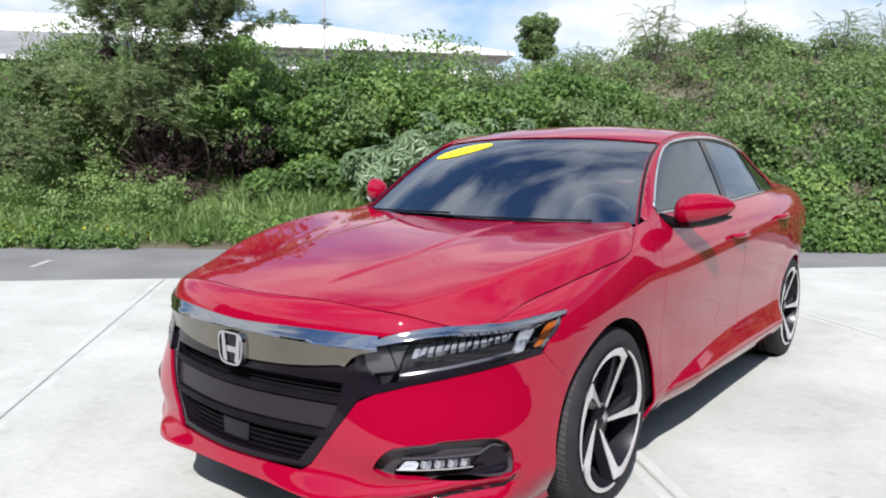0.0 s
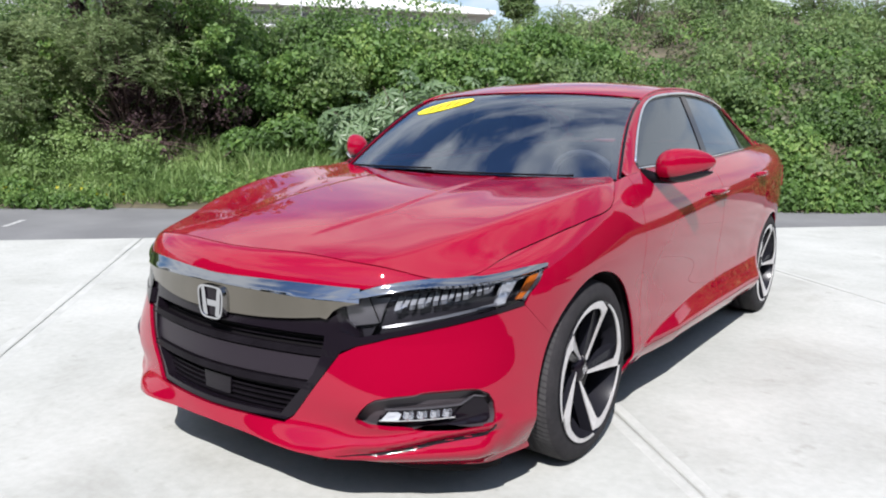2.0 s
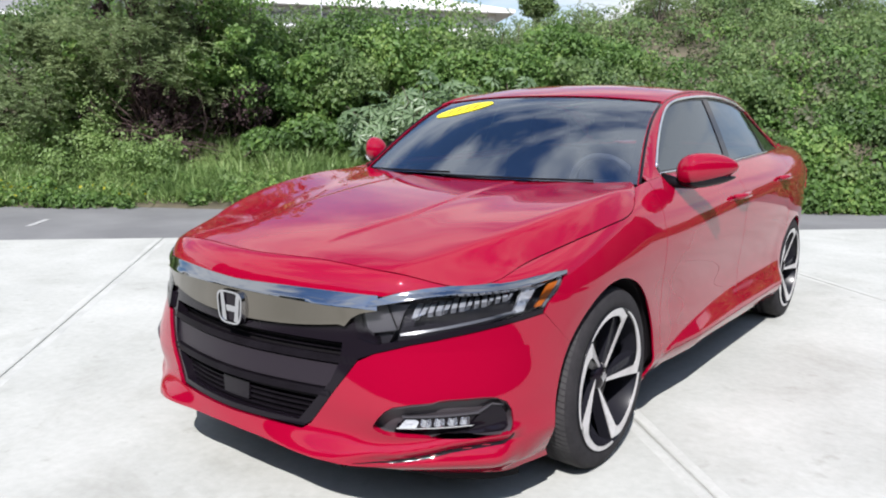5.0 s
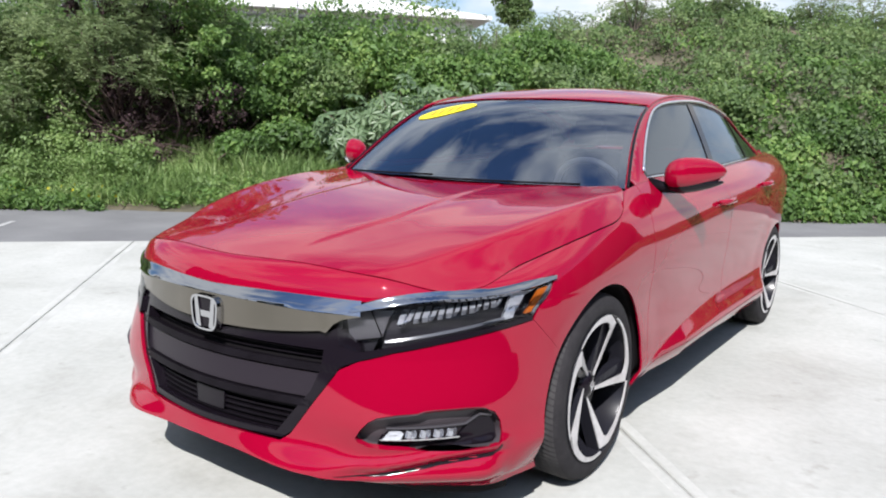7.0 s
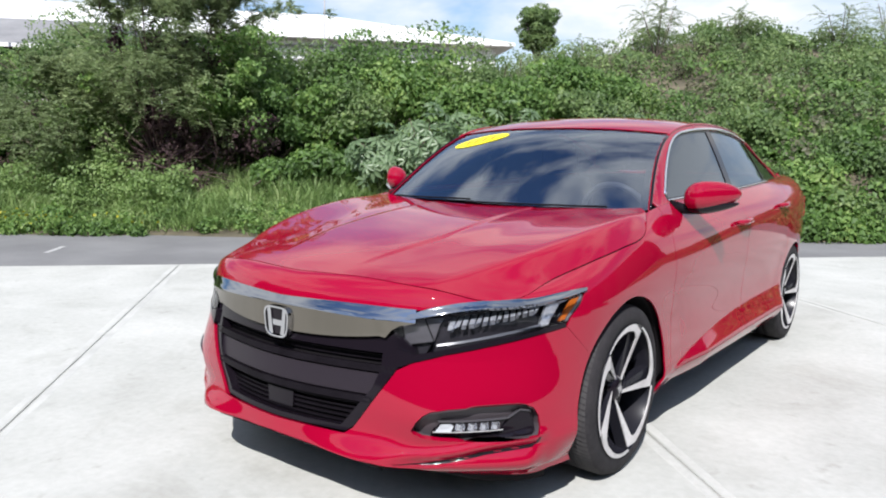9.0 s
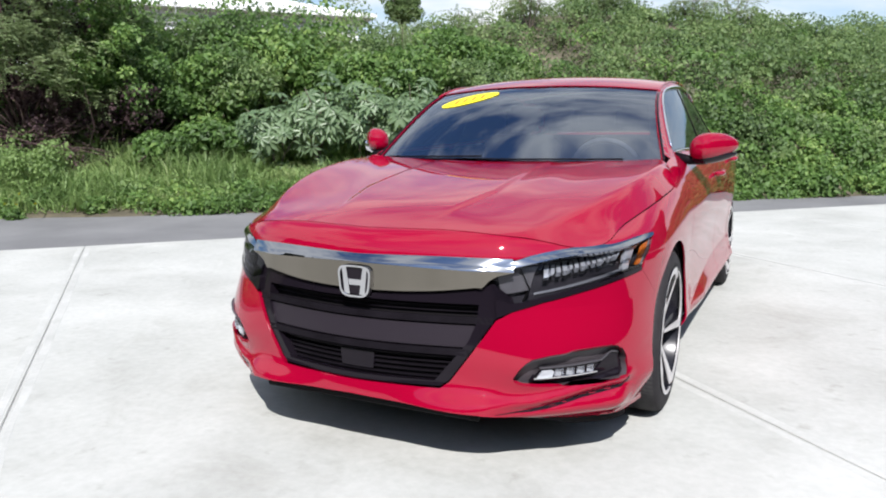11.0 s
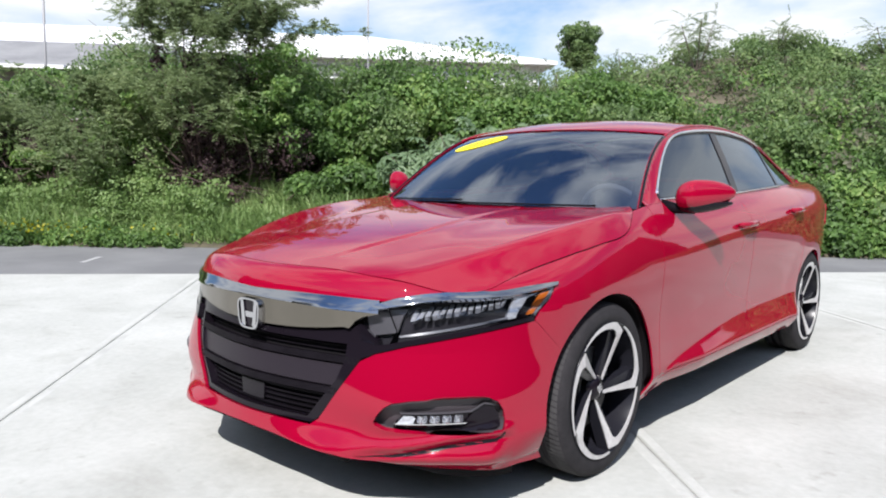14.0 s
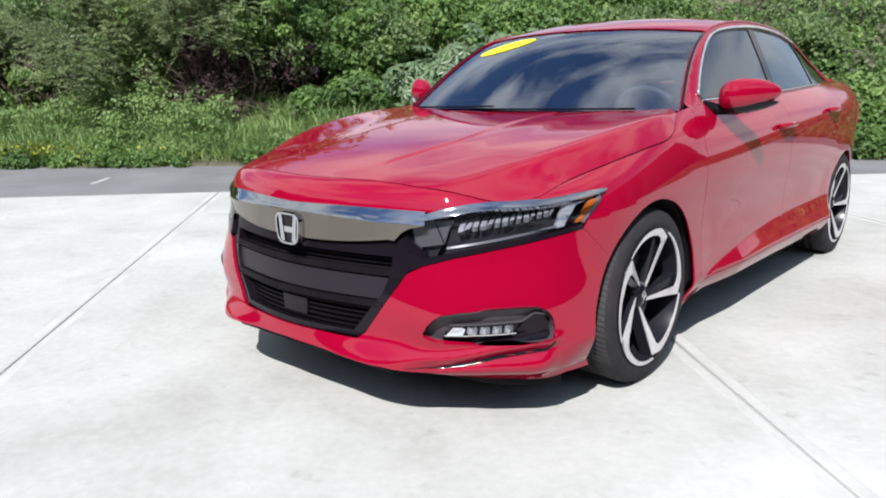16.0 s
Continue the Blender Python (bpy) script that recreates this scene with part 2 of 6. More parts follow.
def mesh(name, verts, faces, mat, parent=None, label="", smooth=True):
    me = bpy.data.meshes.new(name)
    me.from_pydata([tuple(map(float, v)) for v in verts], [], faces)
    me.update()
    return finish(name, me, mat, parent, label, smooth)


def bare(name, label, category, group="", at=(0, 0, 0)):
    """An Empty that carries the parts of a thing."""
    ob = tagged(new(name), label, category, group)
    ob.location = at
    return ob


def box(bm, lo, hi, m=Matrix()):
    """An axis-aligned block, turned by m."""
    c = [(a + b) / 2 for a, b in zip(lo, hi)]
    d = [b - a for a, b in zip(lo, hi)]
    return bmesh.ops.create_cube(bm, size=1, matrix=m @ Matrix.Translation(c) @ Matrix.Diagonal((*d, 1)))["verts"]


def tube(points, radii, sides=8):
    """A bmesh tube along points."""
    bm = bmesh.new()
    rings = []
    for i, p in enumerate(points):
        a, b = Vector(points[max(i - 1, 0)]), Vector(points[min(i + 1, len(points) - 1)])
        q = (b - a).to_track_quat("Z", "Y")
        r = radii[i] if hasattr(radii, "__len__") else radii
        rings.append([bm.verts.new(Vector(p) + q @ Vector((r * math.cos(k * math.tau / sides), r * math.sin(k * math.tau / sides), 0))) for k in range(sides)])
    for r0, r1 in zip(rings, rings[1:]):
        for k in range(sides):
            bm.faces.new((r0[k], r0[(k + 1) % sides], r1[(k + 1) % sides], r1[k]))
    bm.faces.new(rings[0][::-1])
    bm.faces.new(rings[-1])
    return bm


def revolve(profile, steps=48, axis_x=0.0):
    """A bmesh turned round the x axis; profile rows are (x, radius)."""
    bm = bmesh.new()
    rings = []
    for k in range(steps):
        a = k * math.tau / steps
        rings.append([bm.verts.new((x + axis_x, r * math.cos(a), r * math.sin(a))) for x, r in profile])
    for k in range(steps):
        r0, r1 = rings[k], rings[(k + 1) % steps]
        for i in range(len(profile) - 1):
            bm.faces.new((r0[i], r0[i + 1], r1[i + 1], r1[i]))
    return bm

# ---- the sedan's skin: one wrap round nose, flanks and tail ----
def cubic(knots, values):
    """A natural cubic spline through (knot, value)."""
    x, y = np.asarray(knots, float), np.asarray(values, float)
    n, h = len(x), np.diff(x)
    A, r = np.eye(n), np.zeros((n,) + y.shape[1:])
    for i in range(1, n - 1):
        A[i, i - 1:i + 2] = h[i - 1], 2 * (h[i - 1] + h[i]), h[i]
        r[i] = 6 * ((y[i + 1] - y[i]) / h[i] - (y[i] - y[i - 1]) / h[i - 1])
    m = np.linalg.solve(A, r)

    def at(t):
        t = np.clip(np.asarray(t, float), x[0], x[-1])
        i = np.clip(np.searchsorted(x, t) - 1, 0, n - 2)
        a, b, hh = x[i + 1] - t, t - x[i], h[i]
        if y.ndim > 1:
            a, b, hh = a[..., None], b[..., None], hh[..., None]
        return (m[i] * a ** 3 + m[i + 1] * b ** 3) / (6 * hh) + (y[i] / hh - m[i] * hh / 6) * a + (y[i + 1] / hh - m[i + 1] * hh / 6) * b
    return at


def step(a, b, t):
    u = np.clip((np.asarray(t, float) - a) / (b - a), 0, 1)
    return u * u * (3 - 2 * u)


# plan contour of the left half from nose to tail: x and y low (0.30 m) and high (0.70 m)
PLAN = np.array([
    (0, -0.898, 0, -0.862), (0.30, -0.862, 0.30, -0.824), (0.604, -0.757, 0.566, -0.733), (0.794, -0.580, 0.764, -0.541),
    (0.890, -0.42, 0.862, -0.345), (0.924, -0.22, 0.905, -0.17), (0.926, 0.10, 0.920, 0.10), (0.915, 0.7, 0.930, 0.7),
    (0.915, 1.7, 0.931, 1.7), (0.920, 2.6, 0.928, 2.6), (0.890, 3.1, 0.905, 3.1), (0.805, 3.5, 0.85, 3.5),
    (0.68, 3.77, 0.72, 3.77), (0.40, 3.92, 0.40, 3.905), (0, 3.95, 0, 3.94)])
_k = np.concatenate(([0], np.cumsum(np.hypot(np.diff(PLAN[:, 2]), np.diff(PLAN[:, 3])))))
S_END = _k[-1]
_flip = np.array((-1, 1, -1, 1))
_plan = cubic(np.concatenate((-_k[3:0:-1], _k, 2 * S_END - _k[-2:-5:-1])), np.concatenate((PLAN[3:0:-1] * _flip, PLAN, PLAN[-2:-5:-1] * _flip)))
_ss = np.linspace(0, S_END, 800)
_yy = _plan(_ss)[:, 3]


def sy(y):
    """The wrap's coordinate where the flank passes y."""
    return float(np.interp(y, _yy, _ss))


# along the wrap: height where the flank starts to roll over, height and inset of its top edge
_at = [0, 0.30, 0.60, 0.80, 1.0, sy(-0.15), sy(0.25), sy(0.62), sy(1.2), sy(2.2), sy(2.9), sy(3.4), sy(3.75), S_END - 0.4, S_END]
_roll = cubic(_at, [0.685, 0.682, 0.66, 0.655, 0.66, 0.675, 0.715, 0.75, 0.80, 0.865, 0.89, 0.90, 0.90, 0.90, 0.90])
_topz = cubic(_at, [0.792, 0.796, 0.784, 0.757, 0.765, 0.828, 0.930, 0.993, 1.015, 1.05, 1.075, 1.09, 1.10, 1.105, 1.105])
_inset = cubic(_at, [0.10, 0.10, 0.075, 0.045, 0.07, 0.12, 0.115, 0.13, 0.118, 0.122, 0.15, 0.17, 0.13, 0.10, 0.09])
_soft = cubic(_at, [1, 1, 1, 1, 1, 1, 0.8, 0.3, 0.0, 0.0, 0.3, 0.8, 1, 1, 1])      # 1: rolls over to level
_side = cubic([0.17, 0.225, 0.272, 0.33, 0.40, 0.50, 0.62, 0.75, 0.9, 1.1], [-0.060, -0.024, 0.000, -0.002, -0.007, -0.012, -0.006, 0.0, 0.0, 0.0])
_nose = cubic([0.14, 0.19, 0.235, 0.30, 0.37, 0.43, 0.52, 0.60, 0.68, 1.1], [-0.045, 0.0, 0.006, 0.0, 0.006, 0.006, -0.001, -0.007, -0.008, -0.008])
W_TOP = 1.10
SILL_W = 0.280                                          # lower edge of the doors


def crease_w(y):
    """Height of the crease in the lower doors."""
    return np.interp(y, (0.6, 0.8, 0.99, 1.28, 1.56, 1.87, 2.4), (0.283, 0.322, 0.349, 0.385, 0.406, 0.414, 0.418))


def groove_w(s):
    """Height of the groove in the lower bumper."""
    return np.interp(s, (0.40, 0.488, 0.583, 0.665, 0.772, 0.89, 0.947, 1.0), (0.203, 0.201, 0.206, 0.219, 0.240, 0.254, 0.259, 0.262))


FRONT_Y, REAR_Y, WHEEL_Z = 0.095, 2.93, 0.305          # wheel centres


def skin(s, w, off=0.0):
    """The point of the body's skin at s along the wrap and w up it (w is the height below the roll-over; the edge is W_TOP), off metres outwards."""
    s, w = np.asarray(s, float), np.asarray(w, float)
    sign, a = np.where(s < 0, -1.0, 1.0), np.abs(s)
    p = _plan(a)
    t = _plan(a + 1e-3)[..., 2:] - _plan(a - 1e-3)[..., 2:]
    t = t / (np.linalg.norm(t, axis=-1)[..., None] + 1e-12)
    nx, ny = t[..., 1], -t[..., 0]
    f = np.clip((w - 0.30) / 0.40, -0.3, 1.0)
    x, y = p[..., 0] + f * (p[..., 2] - p[..., 0]), p[..., 1] + f * (p[..., 3] - p[..., 1])
    zs, zt, ins, soft = _roll(a), _topz(a), _inset(a), np.clip(_soft(a), 0, 1)
    u = np.clip((w - zs) / (W_TOP - zs), 0, 1)
    k = step(0.85, 1.25, a) * (1 - step(sy(3.0), sy(3.5), a))
    prof = (1 - k) * _nose(np.minimum(w, zs)) + k * _side(np.minimum(w, zs))
    # the sill flares out below a crease that rises along the doors
    up = crease_w(y)
    prof = prof + k * 0.036 * np.clip((up - SILL_W) / 0.07, 0, 1) * (1 - step(2.46, 2.62, y)) * np.clip((up - w) / np.maximum(up - SILL_W, 0.012), 0, 1)
    # flare round the wheel openings
    for yc in (FRONT_Y, REAR_Y):
        d = np.hypot((y - yc) / 0.40, (w - 0.31) / 0.345)
        prof = prof + k * 0.006 * (1 - step(1.0, 1.55, d))
    # the corners of the bumper: full under the lamps, drawn in below
    cheek = step(0.36, 0.66, a) * (1 - step(0.74, 1.14, a))
    prof = prof + cheek * (0.09 * np.clip(0.54 - w, 0, 0.18) - 0.052 * (1 - step(0.21, 0.35, w)))
    # the chin keeps its width towards the corners of the grille
    chin = step(0.12, 0.40, a) * (1 - step(0.43, 0.55, a))
    prof = prof + chin * 0.032 * (1 - step(0.20, 0.29, w))
    # under the fog lamps a rounded ledge over the groove and a lip below it
    ledge, cut = step(0.36, 0.62, a) * (1 - step(0.93, 1.06, a)), groove_w(a)
    deep = cut - np.interp(a, (0.488, 0.637, 0.776, 0.909), (0.176, 0.167, 0.147, 0.140))
    prof = prof + ledge * ((0.014 + 0.012 * step(0.62, 0.85, a)) * np.exp(-((w - cut + 0.42 * deep) / (0.012 + 0.28 * deep)) ** 2) + 0.022 * np.exp(-((w - cut - 0.030) / 0.019) ** 2) - 0.006 * np.exp(-((w - cut) / 0.006) ** 2))
    z = np.where(w < zs, w, zs + (zt - zs) * (soft * np.sin(u * np.pi / 2) + (1 - soft) * u))
    roll = ins * (soft * (1 - np.cos(u * np.pi / 2)) + (1 - soft) * u ** 1.9)
    o = prof - roll + off
    return np.stack(((x + nx * o) * sign, y + ny * o, z), -1)


_edge_s = np.linspace(0, S_END, 600)
_edge = skin(_edge_s, np.full(600, W_TOP))


def belt(y):
    """x and z of the skin's top edge on the left flank at y."""
    i = slice(150, 560)
    return np.interp(y, _edge[i, 1], _edge[i, 0]), np.interp(y, _edge[i, 1], _edge[i, 2])


# glass house: centre line and roof rail, by a common parameter from cowl (0) to deck (1)
_gi = [0, 0.24, 0.40, 0.55, 0.72, 0.80, 0.9, 1.0]
_centre = cubic(_gi, [(0.40, 0.975), (1.03, 1.365), (1.60, 1.450), (2.05, 1.446), (2.50, 1.402), (2.72, 1.352), (3.02, 1.245), (3.36, 1.108)])
_rail = cubic(_gi, [(0.775, 0.60, 0.975), (0.645, 1.145, 1.335), (0.645, 1.62, 1.402), (0.635, 2.05, 1.398), (0.622, 2.50, 1.352), (0.62, 2.72, 1.300), (0.63, 3.02, 1.205), (0.66, 3.40, 1.095)])


def house(i, j, off=0.0):
    """The upper glass house: i from cowl to deck, j from centre (0) to the rail (1)."""
    i, j = np.asarray(i, float), np.asarray(j, float)
    def at(i, j):
        c, r, a = _centre(i), _rail(i), np.abs(j)
        return np.stack((r[..., 0] * j, c[..., 0] + (r[..., 1] - c[..., 0]) * a ** 2, c[..., 1] + (r[..., 2] - c[..., 1]) * a ** 2.3), -1)
    p = at(i, j)
    n = np.cross(at(i, j + 1e-3) - p, at(np.minimum(i + 1e-3, 1), j) - at(np.maximum(i - 1e-3, 0), j))
    n /= np.linalg.norm(n, axis=-1)[..., None] + 1e-12
    return p + off * n


_ri = np.linspace(0, 1, 300)
_rl = _rail(_ri)


def flank(y, z, off=0.0, side=1):
    """The upper flank between the belt and the roof rail."""
    y, z = np.asarray(y, float), np.asarray(z, float)
    xb, zb = belt(y)
    xr, zr = np.interp(y, _rl[:, 1], _rl[:, 0]), np.interp(y, _rl[:, 1], _rl[:, 2])
    h = np.clip((z - zb) / np.maximum(zr - zb, 0.02), 0, 1)
    x = xb + (xr - xb) * h + 0.07 * (zr - zb) * h * (1 - h)
    return np.stack(((x + off * 0.9) * side, y, z + off * 0.35), -1)


# the shut line of the hood on the wrap: across the nose, down to the lamp, along the fender
_hs = [0, 0.3, 0.502, 0.639, 0.711, 0.773, 0.919, 0.962, 1.000, 1.035, 1.100, 1.150, 1.300, 1.454, 1.650, 1.730, 1.790, 1.850, 1.907]
_hw = [1.03, 1.020, 0.967, 0.959, 0.929, 0.892, 0.925, 0.980, 1.028, 1.055, 1.070, 1.048, 0.995, 0.960, 0.943, 0.958, 1.002, 1.06, 1.1]
_es = np.linspace(0, 1.907, 400)
_ew = np.convolve(np.pad(np.interp(_es, _hs, _hw), 8, mode="edge"), np.ones(17) / 17, "valid")


def shut(s):
    return np.interp(np.abs(s), _es, _ew)


HOOD_S, HOOD_END = 0.845, 1.907

# ---- panels cut from the skin ----
from mathutils import geometry


def inside(poly, pts):
    """Which points lie in a polygon."""
    poly, pts = np.asarray(poly), np.asarray(pts)
    hit = np.zeros(len(pts), bool)
    x, y = pts[:, 0], pts[:, 1]
    for (x0, y0), (x1, y1) in zip(poly, np.roll(poly, -1, 0)):
        if y0 != y1:
            hit ^= ((y0 > y) != (y1 > y)) & (x < (x1 - x0) * (y - y0) / (y1 - y0) + x0)
    return hit


def resample(poly, res):
    out = []
    for a, b in zip(np.asarray(poly), np.roll(np.asarray(poly), -1, 0)):
        n = max(1, int(np.ceil(np.linalg.norm(b - a) / res)))
        out += [a + (b - a) * k / n for k in range(n)]
    return np.array(out)


def fill(outer, holes, res, lines=()):
    """Triangles that fill a polygon with holes, with an even grid of points inside."""
    loops = [resample(p, res) for p in (outer, *holes)]
    lo, hi = loops[0].min(0), loops[0].max(0)
    gx, gy = np.meshgrid(np.arange(lo[0] + res / 2, hi[0], res), np.arange(lo[1] + res / 2, hi[1], res * 0.87))
    gx[::2] += res / 2
    g = np.stack((gx.ravel(), gy.ravel()), 1)
    g = g[inside(loops[0], g)]
    for h in loops[1:]:
        g = g[~inside(h, g)]
    folds = [np.asarray(p, float) for p in lines]
    rim = np.concatenate(loops + folds)
    keep = np.ones(len(g), bool)
    for k in range(0, len(g), 2000):
        keep[k:k + 2000] = ((g[k:k + 2000, None] - rim[None]) ** 2).sum(-1).min(1) > (0.45 * res) ** 2
    g = g[keep]
    edges, at = [], 0
    for lp in loops:
        edges += [(at + i, at + (i + 1) % len(lp)) for i in range(len(lp))]
        at += len(lp)
    for p in folds:
        edges += [(at + i, at + i + 1) for i in range(len(p) - 1)]
        at += len(p)
    v, _, f, *_ = geometry.delaunay_2d_cdt([Vector(map(float, p)) for p in np.concatenate((rim, g))], edges, [], 0, 1e-6)
    v, f = np.array([tuple(p) for p in v]), np.array(f)
    mid = v[f].mean(1)
    ok = inside(loops[0], mid)
    for h in loops[1:]:
        ok &= ~inside(h, mid)
    return v, f[ok]


def sheet(name, outer, holes, res, place, mat, parent, label="", thick=0.018, lines=()):
    """A curved panel: a filled outline laid on a surface, with its edges turned inwards by its thickness."""
    v, f = fill(outer, holes, res, lines)
    e = 1e-3
    p = place(v[:, 0], v[:, 1])
    nrm = np.cross(place(v[:, 0] + e, v[:, 1]) - place(v[:, 0] - e, v[:, 1]), place(v[:, 0], v[:, 1] + e) - place(v[:, 0], v[:, 1] - e))
    nrm /= np.linalg.norm(nrm, axis=1)[:, None] + 1e-12
    a, b, c = (v[f[:, k]] for k in range(3))
    ccw = (b[:, 0] - a[:, 0]) * (c[:, 1] - a[:, 1]) - (b[:, 1] - a[:, 1]) * (c[:, 0] - a[:, 0]) > 0
    f = np.where(ccw[:, None], f, f[:, ::-1])
    face_n = np.cross(p[f[:, 1]] - p[f[:, 0]], p[f[:, 2]] - p[f[:, 0]]).sum(0)
    faces = [tuple(map(int, t)) for t in f]
    verts = list(p)
    count = {}
    for t in faces:
        for i in range(3):
            k = (t[i], t[(i + 1) % 3])
            count[k] = count.get(k, 0) + 1
    top, low = {}, {}
    for (i, j) in [k for k in count if (k[1], k[0]) not in count]:
        for k in (i, j):
            if k not in top:
                top[k] = len(verts)
                verts.append(p[k])
                low[k] = len(verts)
                verts.append(p[k] - nrm[k] * thick)
        faces.append((top[j], top[i], low[i], low[j]))
    ob = mesh(name, verts, faces, mat, parent, label)
    # exact surface normals on the panel, the turned edge keeps its own
    normals = np.zeros((len(verts), 3))
    normals[:len(p)] = nrm
    for q in faces[len(f):]:
        a, b, c = (np.asarray(verts[k]) for k in q[:3])
        normals[list(q)] += np.cross(b - a, c - a)
    normals /= np.linalg.norm(normals, axis=1)[:, None] + 1e-12
    ob.data.normals_split_custom_set_from_vertices([tuple(map(float, n)) for n in normals])
    return ob


def both(poly):
    """A half outline from the centre line out and back, completed by its mirror image."""
    poly = list(poly)
    return poly + [(-s, w) for s, w in poly[::-1] if s > 1e-6]


def flipped(poly):
    return [(-s, w) for s, w in poly[::-1]]


def arch(yc, a0, a1, n=28):
    """Points of a wheel opening, from angle a0 to a1 (degrees; 0 is rearwards, 90 up)."""
    front, back, up = (0.358, 0.378, 0.368) if yc == FRONT_Y else (0.40, 0.40, 0.343)
    return [(sy(yc + (back if a < 90 else front) * math.cos(radians(a))), 0.31 + up * math.sin(radians(a))) for a in np.linspace(a0, a1, n)]


SEDAN = bare("sedan", "glossy red four-door sedan parked on pale concrete slabs", "car")
LAMP_TOP = [(0.502, 0.701), (0.562, 0.751), (0.605, 0.787), (0.701, 0.848), (0.773, 0.888), (0.844, 0.902), (0.919, 0.900), (1.068, 0.881), (1.203, 0.841)]
LAMP_BOTTOM = [(1.156, 0.735), (1.096, 0.634), (0.921, 0.610), (0.773, 0.589), (0.637, 0.565), (0.536, 0.538)]
GRILLE_SIDE = [(0.479, 0.507), (0.423, 0.424), (0.345, 0.30), (0.318, 0.278)]
g = 0.0018

# front bumper, with the lamp pockets as openings
bumper = [(0, 0.225), (0.23, 0.217), (0.422, 0.203), (0.488, 0.192), (0.637, 0.167), (0.776, 0.147), (0.909, 0.140), (1.02, 0.139), (1.10, 0.150)] + arch(FRONT_Y, 207, 145.75, 16) \
    + [(s, w - 0.003) for s, w in LAMP_BOTTOM[1:]] + [(0.483, 0.507)] + [(s + 0.002, w - 0.003) for s, w in GRILLE_SIDE[1:]] + [(0, 0.272)]
FOG = [(0.527, 0.318), (0.543, 0.346), (0.564, 0.370), (0.588, 0.385), (0.644, 0.396), (0.754, 0.403), (0.850, 0.403), (0.917, 0.400), (0.954, 0.385), (0.978, 0.357), (0.990, 0.322), (0.986, 0.300), (0.972, 0.290), (0.852, 0.284), (0.724, 0.283), (0.610, 0.285), (0.558, 0.292), (0.531, 0.305)]
sheet("front_bumper", both(bumper), [FOG, flipped(FOG)], 0.011, skin, RED, SEDAN)
nose = [(0, 0.738), (0.30, 0.748), (0.471, 0.749), (0.562, 0.757), (0.605, 0.793), (0.701, 0.854), (0.763, 0.888)] + [(s, float(shut(s)) - 0.008) for s in np.linspace(0.755, 0.0, 30)]
sheet("nose_panel", both(nose), [], 0.014, skin, RED, SEDAN)

# flank panels
DOOR_A, DOOR_B, DOOR_C = sy(0.545), sy(1.66), sy(2.60)
DOOR_T = sy(0.62)
fender = [(0.861, 0.906), (0.919, 0.905), (1.068, 0.886), (1.206, 0.846), (1.1575, 0.735), (1.0968, 0.6325)] + arch(FRONT_Y, 145.7, -24, 44) \
    + [(DOOR_A - 0.02, 0.165), (DOOR_A - g, 0.18), (DOOR_A - g, 0.86), (DOOR_T - g, W_TOP), (HOOD_END, W_TOP)] + [(s, float(shut(s)) - 0.002) for s in np.linspace(HOOD_END - 0.02, 0.90, 50)]
front_door = [(DOOR_A + g, 0.262), (sy(0.70), 0.279), (DOOR_B - g, 0.281), (DOOR_B - g, 0.86), (DOOR_B - g, W_TOP), (DOOR_T + g, W_TOP), (DOOR_A + g, 0.86)]
rear_door = [(DOOR_B + g, 0.281), (sy(2.47), 0.285)] + arch(REAR_Y, 190, 146, 14) + [(DOOR_C + 0.04, 0.66), (DOOR_C + 0.06, 0.80), (DOOR_C + 0.17, W_TOP), (DOOR_B + g, W_TOP)]
rocker = [(DOOR_A + g, 0.165), (sy(0.66), 0.215), (sy(1.0), 0.212), (sy(2.50), 0.205)] + arch(REAR_Y, 200, 188, 6) + [(sy(2.47), 0.281), (DOOR_B, 0.277), (sy(0.70), 0.275), (DOOR_A + g, 0.258)]
quarter = arch(REAR_Y, 143, 25, 36) + [(sy(3.32), 0.60), (sy(3.72), 0.63), (sy(3.72), W_TOP), (DOOR_C + 0.175 + g, W_TOP), (DOOR_C + 0.064, 0.80), (DOOR_C + 0.044, 0.66)]
rear_bumper = [(sy(3.32), 0.20), (sy(3.6), 0.22), (S_END, 0.24), (S_END, 0.62), (sy(3.72), 0.626), (sy(3.32), 0.595)] + arch(REAR_Y, 23, -18, 14)
